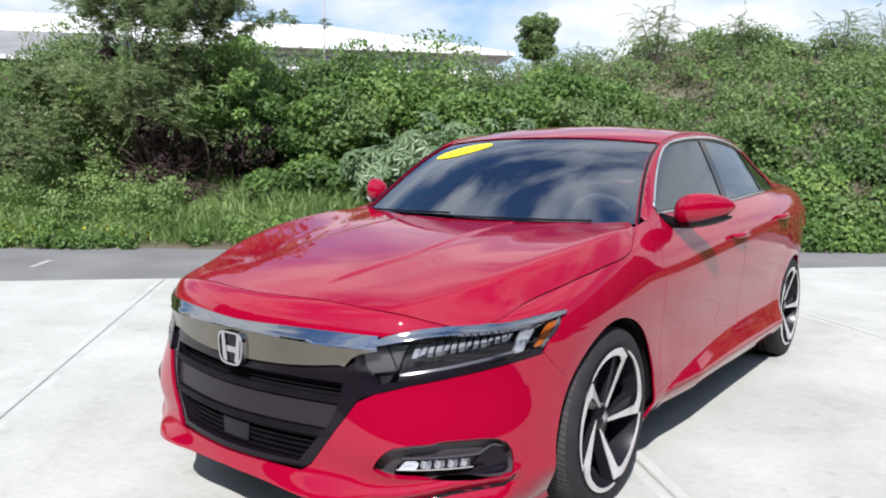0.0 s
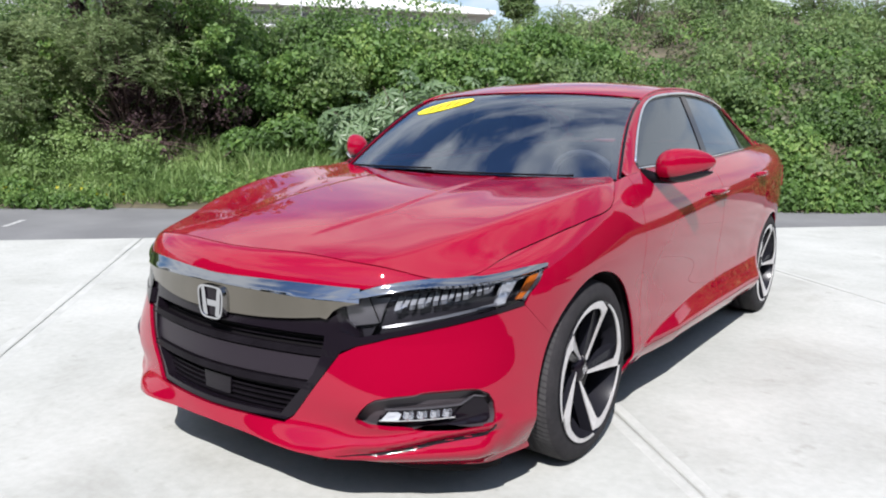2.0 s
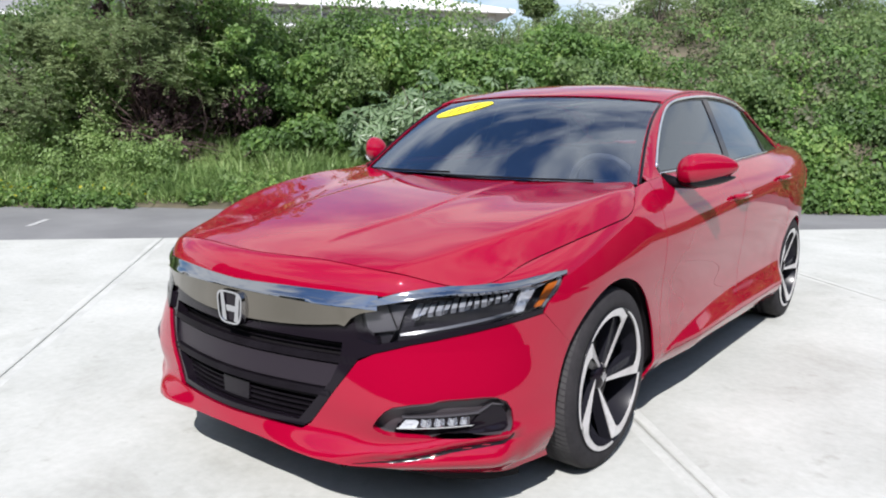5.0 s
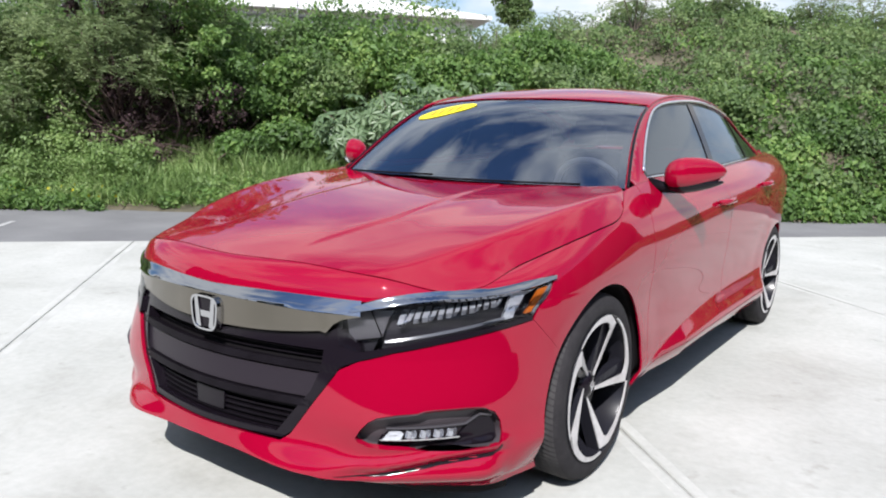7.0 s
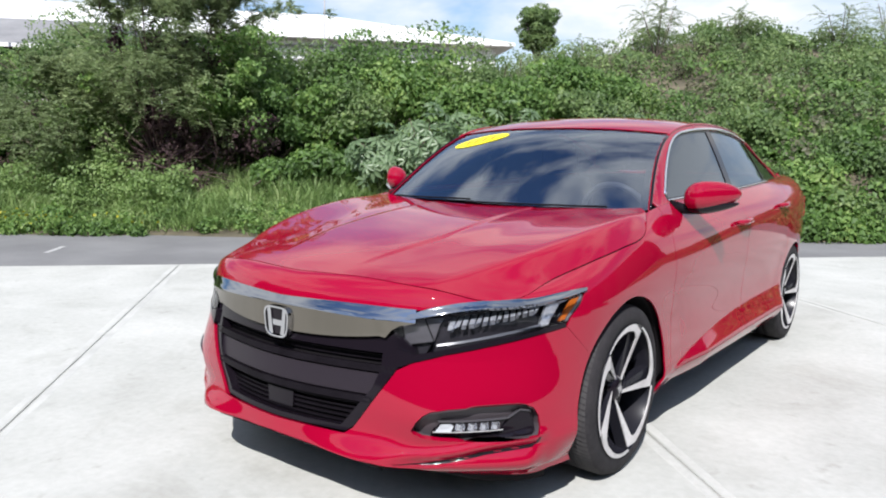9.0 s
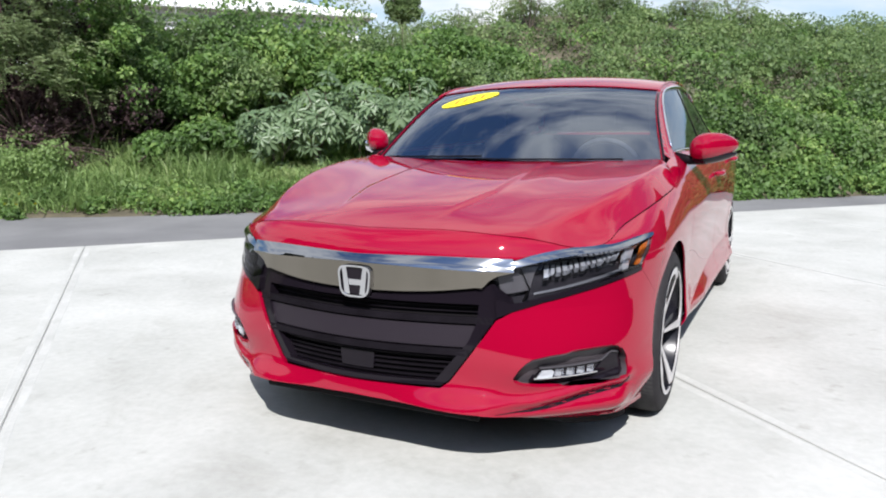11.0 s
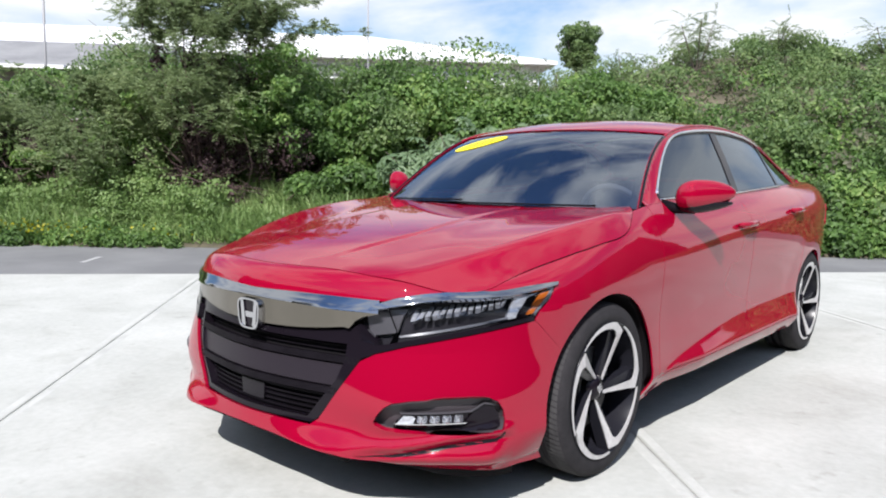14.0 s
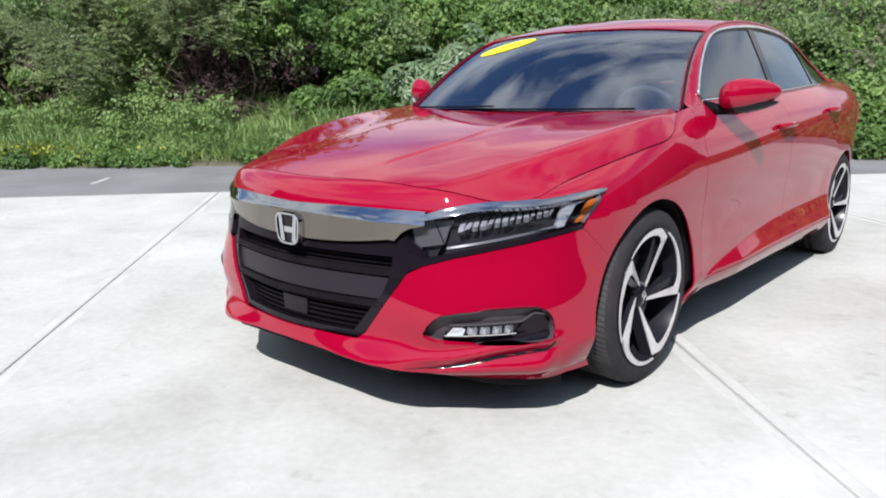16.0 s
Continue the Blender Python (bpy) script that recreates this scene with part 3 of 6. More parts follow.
for side, flip in ((1, list), (-1, flipped)):
    sheet("fender", flip(fender), [], 0.018, skin, RED, SEDAN, "", 0.007, [[(side * sy(q), 0.2815) for q in np.arange(0.485, 0.54, 0.012)]])
    for name, outline, hy, hz, y0, y1 in (("front_door", front_door, 1.55, 0.880, 0.58, 1.64), ("rear_door", rear_door, 2.46, 0.920, 1.68, 2.52)):
        door = sheet(name, flip(outline), [], 0.016, skin, RED, SEDAN, "", 0.018, [[(side * sy(q), float(crease_w(q)) + d) for q in np.arange(max(y0, 0.66) if d else y0, y1, 0.02)] for d in (0, 0.007, -0.007)])
        # handle: a bar on two feet over a scooped cup
        hs, hw = sy(hy), hz + 0.02
        cup = [(hs + 0.085 * math.cos(a), hw - 0.012 + 0.026 * math.sin(a)) for a in np.linspace(0, math.tau, 20, endpoint=False)]
        sheet("handle_cup", flip(cup) if side < 0 else cup, [], 0.02, lambda s, w: skin(s, w, 0.001), RED, door, "shadowed red handle recess")
        row = [skin(side * (hs + d), hw + 0.008, o) for d, o in ((-0.115, 0.004), (-0.10, 0.026), (-0.05, 0.036), (0.05, 0.036), (0.10, 0.026), (0.115, 0.004))]
        part("door_handle", tube(row, [0.008, 0.013, 0.015, 0.015, 0.013, 0.008], 10), RED, door)
    sheet("rocker_panel", flip(rocker), [], 0.03, skin, RED, SEDAN)
    sheet("quarter_panel", flip(quarter), [], 0.024, skin, RED, SEDAN)
sheet("rear_bumper", [(s, w) for s, w in rear_bumper] + [(2 * S_END - s, w) for s, w in rear_bumper[::-1] if s < S_END - 1e-6], [], 0.03,
      lambda s, w: np.where((s > S_END)[:, None], skin(-(2 * S_END - s), w), skin(np.minimum(s, S_END), w)), RED, SEDAN)
tail = [(sy(3.724), 0.63), (S_END, 0.625), (S_END, W_TOP), (sy(3.724), W_TOP)]
sheet("trunk_face", tail + [(2 * S_END - s, w) for s, w in tail[::-1] if s < S_END - 1e-6], [], 0.03,
      lambda s, w: np.where((s > S_END)[:, None], skin(-(2 * S_END - s), w), skin(np.minimum(s, S_END), w)), RED, SEDAN)
for flip in (list, flipped):
    sheet("tail_lamp", flip([(sy(3.45), 0.80), (S_END - 0.42, 0.74), (S_END - 0.40, 0.80), (sy(3.70), 0.93), (sy(3.5), 0.93)]), [], 0.03, lambda s, w: skin(s, w, 0.006), TAIL_RED, SEDAN, "red tail lamp")

# dark inner shell behind the gaps and openings
for flip in (list, flipped):
    shell = [(0, 0.24), (0.9, 0.21)] + arch(FRONT_Y, 200, -18, 30) + [(DOOR_A, 0.22), (sy(2.46), 0.22)] + arch(REAR_Y, 198, -16, 30) + [(S_END, 0.26), (S_END, 1.06), (0, 1.06)]
    sheet("inner_shell", flip(shell), [], 0.05, lambda s, w: skin(s, w, -0.075 + 0.045 * step(0.9, 1.4, np.abs(s))), SHADOW_GAP, SEDAN, "black inner body")
under = bmesh.new()
box(under, (-0.66, -0.25, 0.125), (0.66, 3.50, 0.22))
box(under, (-0.80, 0.50, 0.15), (0.80, 2.52, 0.22))
box(under, (-0.60, -0.66, 0.150), (0.60, -0.25, 0.24))
# the next two boxes are added to stop sun leaking past the bumper
box(under, (-0.69, -0.60, 0.156), (0.69, -0.40, 0.22))
box(under, (-0.80, -0.44, 0.160), (0.80, -0.25, 0.22))
box(under, (-0.42, -0.80, 0.190), (0.42, -0.66, 0.24))
part("underbody", under, SHADOW_GAP, SEDAN, "black underbody tray", False)
# unseen tray, added to keep sun streaks out of the bumper's shadow
tray = bmesh.new()
rows = []
for q in np.linspace(-1.09, 1.09, 71):
    edge = float(np.interp(abs(q), (0, 0.23, 0.422, 0.488, 0.637, 0.776, 0.909), (0.225, 0.217, 0.203, 0.192, 0.167, 0.147, 0.140)))
    p, r = skin(q, edge + 0.006, -0.004), skin(q, edge + 0.006, -0.016)
    rows.append([tray.verts.new(c) for c in ((p[0], p[1], p[2]), (r[0], r[1], r[2] + 0.01), (r[0] * 0.75, max(r[1] + 0.30, -0.30), 0.23), (r[0] * 0.75, max(r[1] + 0.30, -0.30), 0.25), (r[0], r[1], r[2] + 0.03))])
for r0, r1 in zip(rows, rows[1:]):
    for i in range(4):
        tray.faces.new((r0[i], r1[i], r1[i + 1], r0[i + 1]))
part("sun_block_tray", tray, SHADOW_GAP, SEDAN, "added black tray that blocks sun leaks behind the bumper's lower edge")
for side in (1, -1):
    flap = bmesh.new()                                       # black lip added under each corner of the bumper to widen its shadow
    last = None
    for q in np.linspace(0.55, 1.085, 25):
        edge = float(np.interp(q, (0.422, 0.488, 0.637, 0.776, 0.909), (0.203, 0.192, 0.167, 0.147, 0.140)))
        low = edge - 0.024 * float(step(0.55, 0.80, q))
        p, r = skin(side * q, edge + 0.008, -0.012), skin(side * q, edge + 0.008, -0.020)
        cur = [flap.verts.new(c) for c in ((p[0], p[1], edge + 0.008), (p[0], p[1], low), (r[0], r[1], low), (r[0], r[1], edge + 0.008))]
        if last:
            for i in range(3):
                flap.faces.new((last[i], last[i + 1], cur[i + 1], cur[i]))
        last = cur
    part("shadow_lip", flap, SHADOW_GAP, SEDAN, "added black lip that widens the bumper's shadow")
# black bar added behind the bumper's edge to straighten its cast shadow
dam = bmesh.new()
rows = []
for x in np.linspace(-0.445, 0.43, 33):
    y = -0.806 + 0.008 * x
    rows.append([dam.verts.new((x, y + dy, z)) for dy, z in ((0, 0.225), (0.004, 0.158), (0.010, 0.150), (0.022, 0.152), (0.030, 0.225))])
for r0, r1 in zip(rows, rows[1:]):
    for i in range(5):
        dam.faces.new((r0[i], r1[i], r1[(i + 1) % 5], r0[(i + 1) % 5]))
dam.faces.new(rows[0])
dam.faces.new(rows[-1][::-1])
part("shadow_bar", dam, SHADOW_GAP, SEDAN, "added black bar that shapes the shadow under the bumper")


# ---- hood, roof, deck ----
_rim_s = np.linspace(-HOOD_END, HOOD_END, 480)
_rim = skin(_rim_s, shut(_rim_s))
_mid = cubic([-0.79, -0.70, -0.56, -0.2, 0.10, 0.40, 0.6], [0.780, 0.812, 0.846, 0.905, 0.944, 0.970, 0.985])
_crest_x = cubic([-0.8, -0.5, -0.33, -0.15, 0.1, 0.36, 0.6], [0.48, 0.62, 0.70, 0.757, 0.797, 0.806, 0.80])
_crest_drop = cubic([-0.8, -0.62, -0.5, -0.33, -0.15, 0.1, 0.36, 0.6], [0.020, 0.036, 0.036, 0.020, 0.003, -0.012, -0.018, -0.018])


def bonnet(x, y):
    """Height of the hood before its edge is drawn to the shut line."""
    a, xc = np.abs(x), _crest_x(y)
    z = _mid(y) - _crest_drop(y) * (a / xc) ** 2.2 - (0.22 + 0.38 * step(-0.60, -0.25, y)) * (a - xc + np.sqrt((a - xc) ** 2 + 0.016 ** 2))
    fold = 0.30 + 0.27 * (y + 0.44)                           # where the shallow valley inside the crest begins
    half = np.maximum(xc - fold, 0.08) / 2
    z = z - 0.006 * step(-0.70, -0.35, y) * np.exp(-((a - fold - half) / half) ** 4)
    crease = 0.285 - 0.20 * np.maximum(-0.3 - y, 0)           # a fine crease on either side of the middle
    return z + 0.0045 * step(-0.70, -0.5, y) * (1 - step(crease - 0.012, crease + 0.022, a))


_rim_gap = _rim[:, 2] - bonnet(_rim[:, 0], _rim[:, 1])


def hood_at(x, y):
    d2 = (x[:, None] - _rim[:, 0]) ** 2 + (y[:, None] - _rim[:, 1]) ** 2
    k = np.exp(-(d2 - d2.min(1)[:, None]) / 0.0010)
    i = np.clip(d2.argmin(1), 1, len(_rim) - 2)
    p, near, own = np.stack((x, y), 1), np.full(len(x), 9.0), np.zeros(len(x))
    for j in (0, -1):                                         # exact distance to the edge
        a, b = _rim[i + j, :2], _rim[i + j + 1, :2]
        u = np.clip(((p - a) * (b - a)).sum(1) / ((b - a) ** 2).sum(1), 0, 1)[:, None]
        d = np.linalg.norm(p - a - (b - a) * u, axis=1)
        own = np.where(d < near, _rim_gap[i + j] + (_rim_gap[i + j + 1] - _rim_gap[i + j]) * u[:, 0], own)
        near = np.minimum(near, d)
    at_edge = np.exp(-near / 0.012)
    z = bonnet(x, y) + (own * at_edge + (k * _rim_gap).sum(1) / k.sum(1) * (1 - at_edge)) * np.exp(-near / 0.05)
    return np.stack((x, y, z), -1)


_j = np.linspace(1, -1, 60)
_cowl = house(np.zeros(60), _j)[1:-1] + np.array((0, -0.025, 0))
hood_rim = [(p[0] * 0.9978, p[1] + 0.0019) for p in _rim[::3]] + [(p[0], p[1]) for p in _cowl]
sheet("hood", hood_rim, [], 0.016, hood_at, RED, SEDAN, "", 0.012)
sheet("hood_seal", hood_rim, [], 0.05, lambda x, y: hood_at(x, y) - np.array((0, 0, 0.022)), SHADOW_GAP, SEDAN, "black seal in the hood gap")


def top_at(j, v):
    return house(v / 4, j)


ROOF_A, ROOF_B = 0.243, 0.715
sheet("roof", [(-0.998, 4 * ROOF_A), (0.998, 4 * ROOF_A), (0.998, 4 * ROOF_B), (-0.998, 4 * ROOF_B)], [], 0.03, top_at, RED, SEDAN, "", 0.004)
for k in (1, -1):
    sheet("a_pillar", [(k * a, 4 * b) for a, b in ((0.988, 0.0), (0.9995, 0.0), (0.9995, ROOF_A - 0.001), (0.988, ROOF_A - 0.001))][::k], [], 0.03, top_at, RED, SEDAN, "", 0.004)
    sheet("c_pillar", [(k * a, 4 * b) for a, b in ((0.90, ROOF_B + 0.001), (0.999, ROOF_B + 0.001), (0.999, 0.999), (0.90, 0.999))][::k], [], 0.03, top_at, RED, SEDAN, "", 0.004)
for k in (1, -1):
    row = house(np.linspace(0.225, 0.995, 60), np.full(60, 1.0 * k))
    part("roof_rail", tube([tuple(q) for q in row], 0.0065, 8), RED, SEDAN)
    row = house(np.linspace(0.002, 0.224, 20), np.full(20, 1.0 * k))
    part("windshield_moulding", tube([tuple(q) for q in row], 0.007, 8), BLACK_GLOSS, SEDAN, "black strip beside the windshield")
sheet("windshield", [(-0.986, 0.004), (0.986, 0.004), (0.986, ROOF_A - 0.003), (-0.986, ROOF_A - 0.003)], [], 0.03, lambda j, i: house(i, j, -0.006), WINDOW_GLASS, SEDAN, "dark windshield glass mirroring the clouds", 0.004)
frit = [(-0.986, 0.004), (0.986, 0.004), (0.986, ROOF_A - 0.003), (-0.986, ROOF_A - 0.003)]
sheet("windshield_seal", frit, [[(-0.945, 0.012), (0.945, 0.012), (0.945, ROOF_A - 0.012), (-0.945, ROOF_A - 0.012)]], 0.03, lambda j, i: house(i, j, -0.012), BLACK_MATT, SEDAN, "black band round the windshield", 0.004)
sheet("rear_window", [(-0.897, ROOF_B + 0.003), (0.897, ROOF_B + 0.003), (0.897, 0.985), (-0.897, 0.985)], [], 0.03, lambda j, i: house(i, j, -0.006), TINT_GLASS, SEDAN, "tinted rear window", 0.004)


def deck_at(j, i):
    """Trunk lid between the rear window and the tail's edge."""
    sgn, a = np.where(j < 0, -1.0, 1.0), np.abs(j)
    s0 = sy(3.33)
    e = skin(s0 + (S_END - s0) * (1 - a) , np.full(a.shape, W_TOP))
    f = house(np.full(a.shape, 0.999), a)
    p = f + (e - f) * i[..., None]
    p[..., 2] += 0.012 * np.sin(np.pi * i)
    p[..., 0] *= sgn
    return p


sheet("trunk_lid", [(-0.99, 0.004), (0.99, 0.004), (0.99, 0.995), (-0.99, 0.995)], [], 0.04, deck_at, RED, SEDAN)

# ---- upper flanks and side glass ----
glass_top = cubic([0.755, 0.95, 1.145, 1.35, 1.62, 2.1, 2.5, 2.75, 2.99], [1.030, 1.187, 1.305, 1.351, 1.372, 1.372, 1.333, 1.268, 1.160])


def glass_outline(y0, y1, pad=0.0, n=26):
    ys = np.linspace(y0, y1, n)
    low = [(y, float(belt(y)[1]) + 0.012 + pad) for y in ys]
    high = [(y, max(float(glass_top(y)) - pad, float(belt(y)[1]) + 0.0125 + pad)) for y in ys[::-1]]
    return low + high


ys = np.linspace(0.625, 3.36, 80)
shoulder = [(y, float(belt(y)[1]) + 0.001) for y in ys] + [(y, float(np.interp(y, _rl[:, 1], _rl[:, 2])) - 0.001 + 0.0015) for y in ys[::-1]]
for side in (1, -1):
    def on_flank(y, z, off=0.0, side=side):
        return flank(y, z, off, side)
    sheet("window_surround", shoulder, [glass_outline(0.765, 3.03)], 0.02, on_flank, RED, SEDAN, "", 0.004)
    sheet("pillar_trim", glass_outline(0.77, 3.025, 0.001), [glass_outline(0.80, 1.66, 0.010), glass_outline(1.745, 2.50, 0.010), glass_outline(2.545, 2.985, 0.014)], 0.024,
          lambda y, z: flank(y, z, -0.005, side), BLACK_GLOSS, SEDAN, "gloss black window frames and pillar")
    for y0, y1 in ((0.80, 1.66), (1.745, 2.50), (2.545, 2.985)):
        sheet("side_window", glass_outline(y0, y1, 0.010), [], 0.03, lambda y, z: flank(y, z, -0.009, side), TINT_GLASS, SEDAN, "dark tinted side window", 0.003)
    rim_y = np.linspace(0.765, 2.56, 60)
    part("chrome_trim", tube([tuple(flank(y, float(glass_top(y)) + 0.004, 0.003, side)) for y in rim_y], 0.0075, 6), CHROME, SEDAN, "bright chrome strip over the side windows")
    part("belt_trim", tube([tuple(flank(y, float(belt(y)[1]) + 0.012, 0.004, side)) for y in rim_y], 0.0038, 6), CHROME, SEDAN, "bright chrome strip under the side windows")

# ---- grille ----
whole = [(0, 0.280)] + [(s - 0.002, w + 0.003) for s, w in GRILLE_SIDE[::-1]] + [(0.556, 0.527), (0.60, 0.60), (0.56, 0.70), (0, 0.70)]
sheet("grille_recess", both(whole), [], 0.03, lambda s, w: skin(s, w, -0.055), SHADOW_GAP, SEDAN, "black grille recess", -0.04)
grille = bare("grille", "", "")
grille.parent = SEDAN


def band(name, lo, hi, half, off, mat, parent, label="", res=0.016, thick=0.03):
    """A bar across the nose from w lo to hi, half its length a side; both may vary along the bar."""
    ss = np.linspace(-half, half, 41)
    f_lo, f_hi = (np.vectorize(k) if callable(k) else (lambda s, k=k: np.full(s.shape, k)) for k in (lo, hi))
    outline = [(s, float(w)) for s, w in zip(ss, f_lo(ss))] + [(s, float(w)) for s, w in zip(ss[::-1], f_hi(ss[::-1]))]
    return sheet(name, outline, [], res, lambda s, w: skin(s, w, off), mat, parent, label, thick)


def grille_half(w):
    pts = sorted((b, a) for a, b in GRILLE_SIDE)
    return float(np.interp(w, [p[0] for p in pts], [p[1] for p in pts])) - 0.003


# frame rim, upper mesh, mid bars, lower slats
sheet("grille_frame", both([(0, 0.275)] + [(s, w + 0.001) for s, w in GRILLE_SIDE[::-1]] + [(0.547, 0.535), (0.539, 0.577), (0.476, 0.625), (0.440, 0.606), (0.30, 0.588), (0, 0.572)]),
      [both([(0, 0.292), (0.30, 0.295), (0.40, 0.435), (0.425, 0.50), (0.43, 0.555), (0, 0.555)])], 0.016, lambda s, w: skin(s, w, -0.010), BLACK_GLOSS, grille, "gloss black grille surround", 0.04)
for lo, hi, o in ((0.492, 0.514, -0.010), (0.412, 0.484, -0.020), (0.386, 0.408, -0.010)):
    band("grille_bar", lambda s: lo, lambda s: hi, grille_half((lo + hi) / 2), o, BLACK_MATT if o > -0.015 else GRILLE_SHEEN, grille)
for k in range(5):
    w = 0.297 + 0.0175 * k
    band("grille_slat", w, w + 0.006, grille_half(w + 0.003) - 0.006, -0.038, BLACK_MATT, grille, res=0.02)
for k in range(3):
    w = 0.522 + 0.015 * k
    band("grille_slat", w, w + 0.004, 0.43, -0.042, BLACK_MATT, grille, res=0.02)
sheet("radar_cover", [(-0.070, 0.308), (0.070, 0.308), (0.074, 0.366), (-0.074, 0.366)], [], 0.02, lambda s, w: skin(s, w, -0.032), BLACK_GLOSS, grille, "flat black radar panel", 0.02)

# upper wing: a bright top strip over a dark mirror-like face
face_low = cubic([-0.47, -0.3, 0, 0.3, 0.47], [0.620, 0.598, 0.588, 0.598, 0.620])
strip_low = cubic([-1.0, -0.5, 0, 0.5, 1.0], [0.68, 0.666, 0.680, 0.666, 0.68])
wing = [(s, float(face_low(s))) for s in np.linspace(0, 0.42, 16)] + [(0.441, 0.609), (0.464, 0.636), (0.492, 0.652), (0.548, 0.664)] + [(s, float(strip_low(s))) for s in np.linspace(0.54, 0, 18)]
sheet("wing_face", both(wing), [], 0.010, lambda s, w: skin(s, w, 0.006 + 0.016 * (1 - 0.62 * step(0.36, 0.54, np.abs(s))) * np.clip((w - face_low(np.clip(s, -0.47, 0.47))) / 0.10, 0, 1)), DARK_CHROME, grille, "dark chrome face of the grille wing", 0.012)
top_edge = [(s, 0.738 + 0.04 * s) for s in np.linspace(0.545, 0, 18)]
sheet("wing_strip", both([(s, float(strip_low(s)) + 0.001) for s in np.linspace(0, 0.545, 18)] + top_edge), [], 0.010,
      lambda s, w: skin(s, w, 0.001 + 0.021 * (1 - 0.52 * step(0.36, 0.54, np.abs(s))) * np.clip(1 - (w - strip_low(s)) / (0.738 + 0.04 * np.abs(s) - strip_low(s)), 0, 1)), STRIP_CHROME, grille, "dark chrome top strip of the grille wing", 0.012)

# badge: a rounded frame with two tapered uprights and a bridge
badge = bmesh.new()
bm_ring = []
for k in range(40):
    a = k * math.tau / 40
    c, s_ = math.cos(a), math.sin(a)
    e = (abs(c) ** 4 + abs(s_) ** 4) ** -0.25
    bm_ring.append((0.064 * e * c * (1 + 0.10 * e * s_), 0.057 * e * s_))
fr = [[badge.verts.new((0.006 + x * q, y, 0.614 + z * q)) for x, z in bm_ring] for q, y in ((1.0, -0.866), (0.97, -0.886), (0.86, -0.886), (0.84, -0.868))]
for r0, r1 in zip(fr, fr[1:]):
    for k in range(40):
        badge.faces.new((r0[k], r0[(k + 1) % 40], r1[(k + 1) % 40], r1[k]))
for k in (1, -1):
    quad = [(0.019, -0.046), (0.040, -0.046), (0.050, 0.049), (0.033, 0.049)]
    f_, b_ = ([badge.verts.new((0.006 + k * x, y, 0.614 + z)) for x, z in quad] for y in (-0.883, -0.865))
    badge.faces.new(f_)
    for n_ in range(4):
        badge.faces.new((f_[n_], f_[(n_ + 1) % 4], b_[(n_ + 1) % 4], b_[n_]))
box(badge, (-0.022, -0.881, 0.600), (0.034, -0.865, 0.620))
part("badge", badge, material("badge_chrome", (0.58, 0.58, 0.60), 0.10, 1.0), grille, "chrome emblem frame", False)
plate = bmesh.new()
box(plate, (-0.046, -0.878, 0.568), (0.058, -0.849, 0.660))
part("badge_plate", plate, BLACK_GLOSS, grille, "black emblem backing", False)

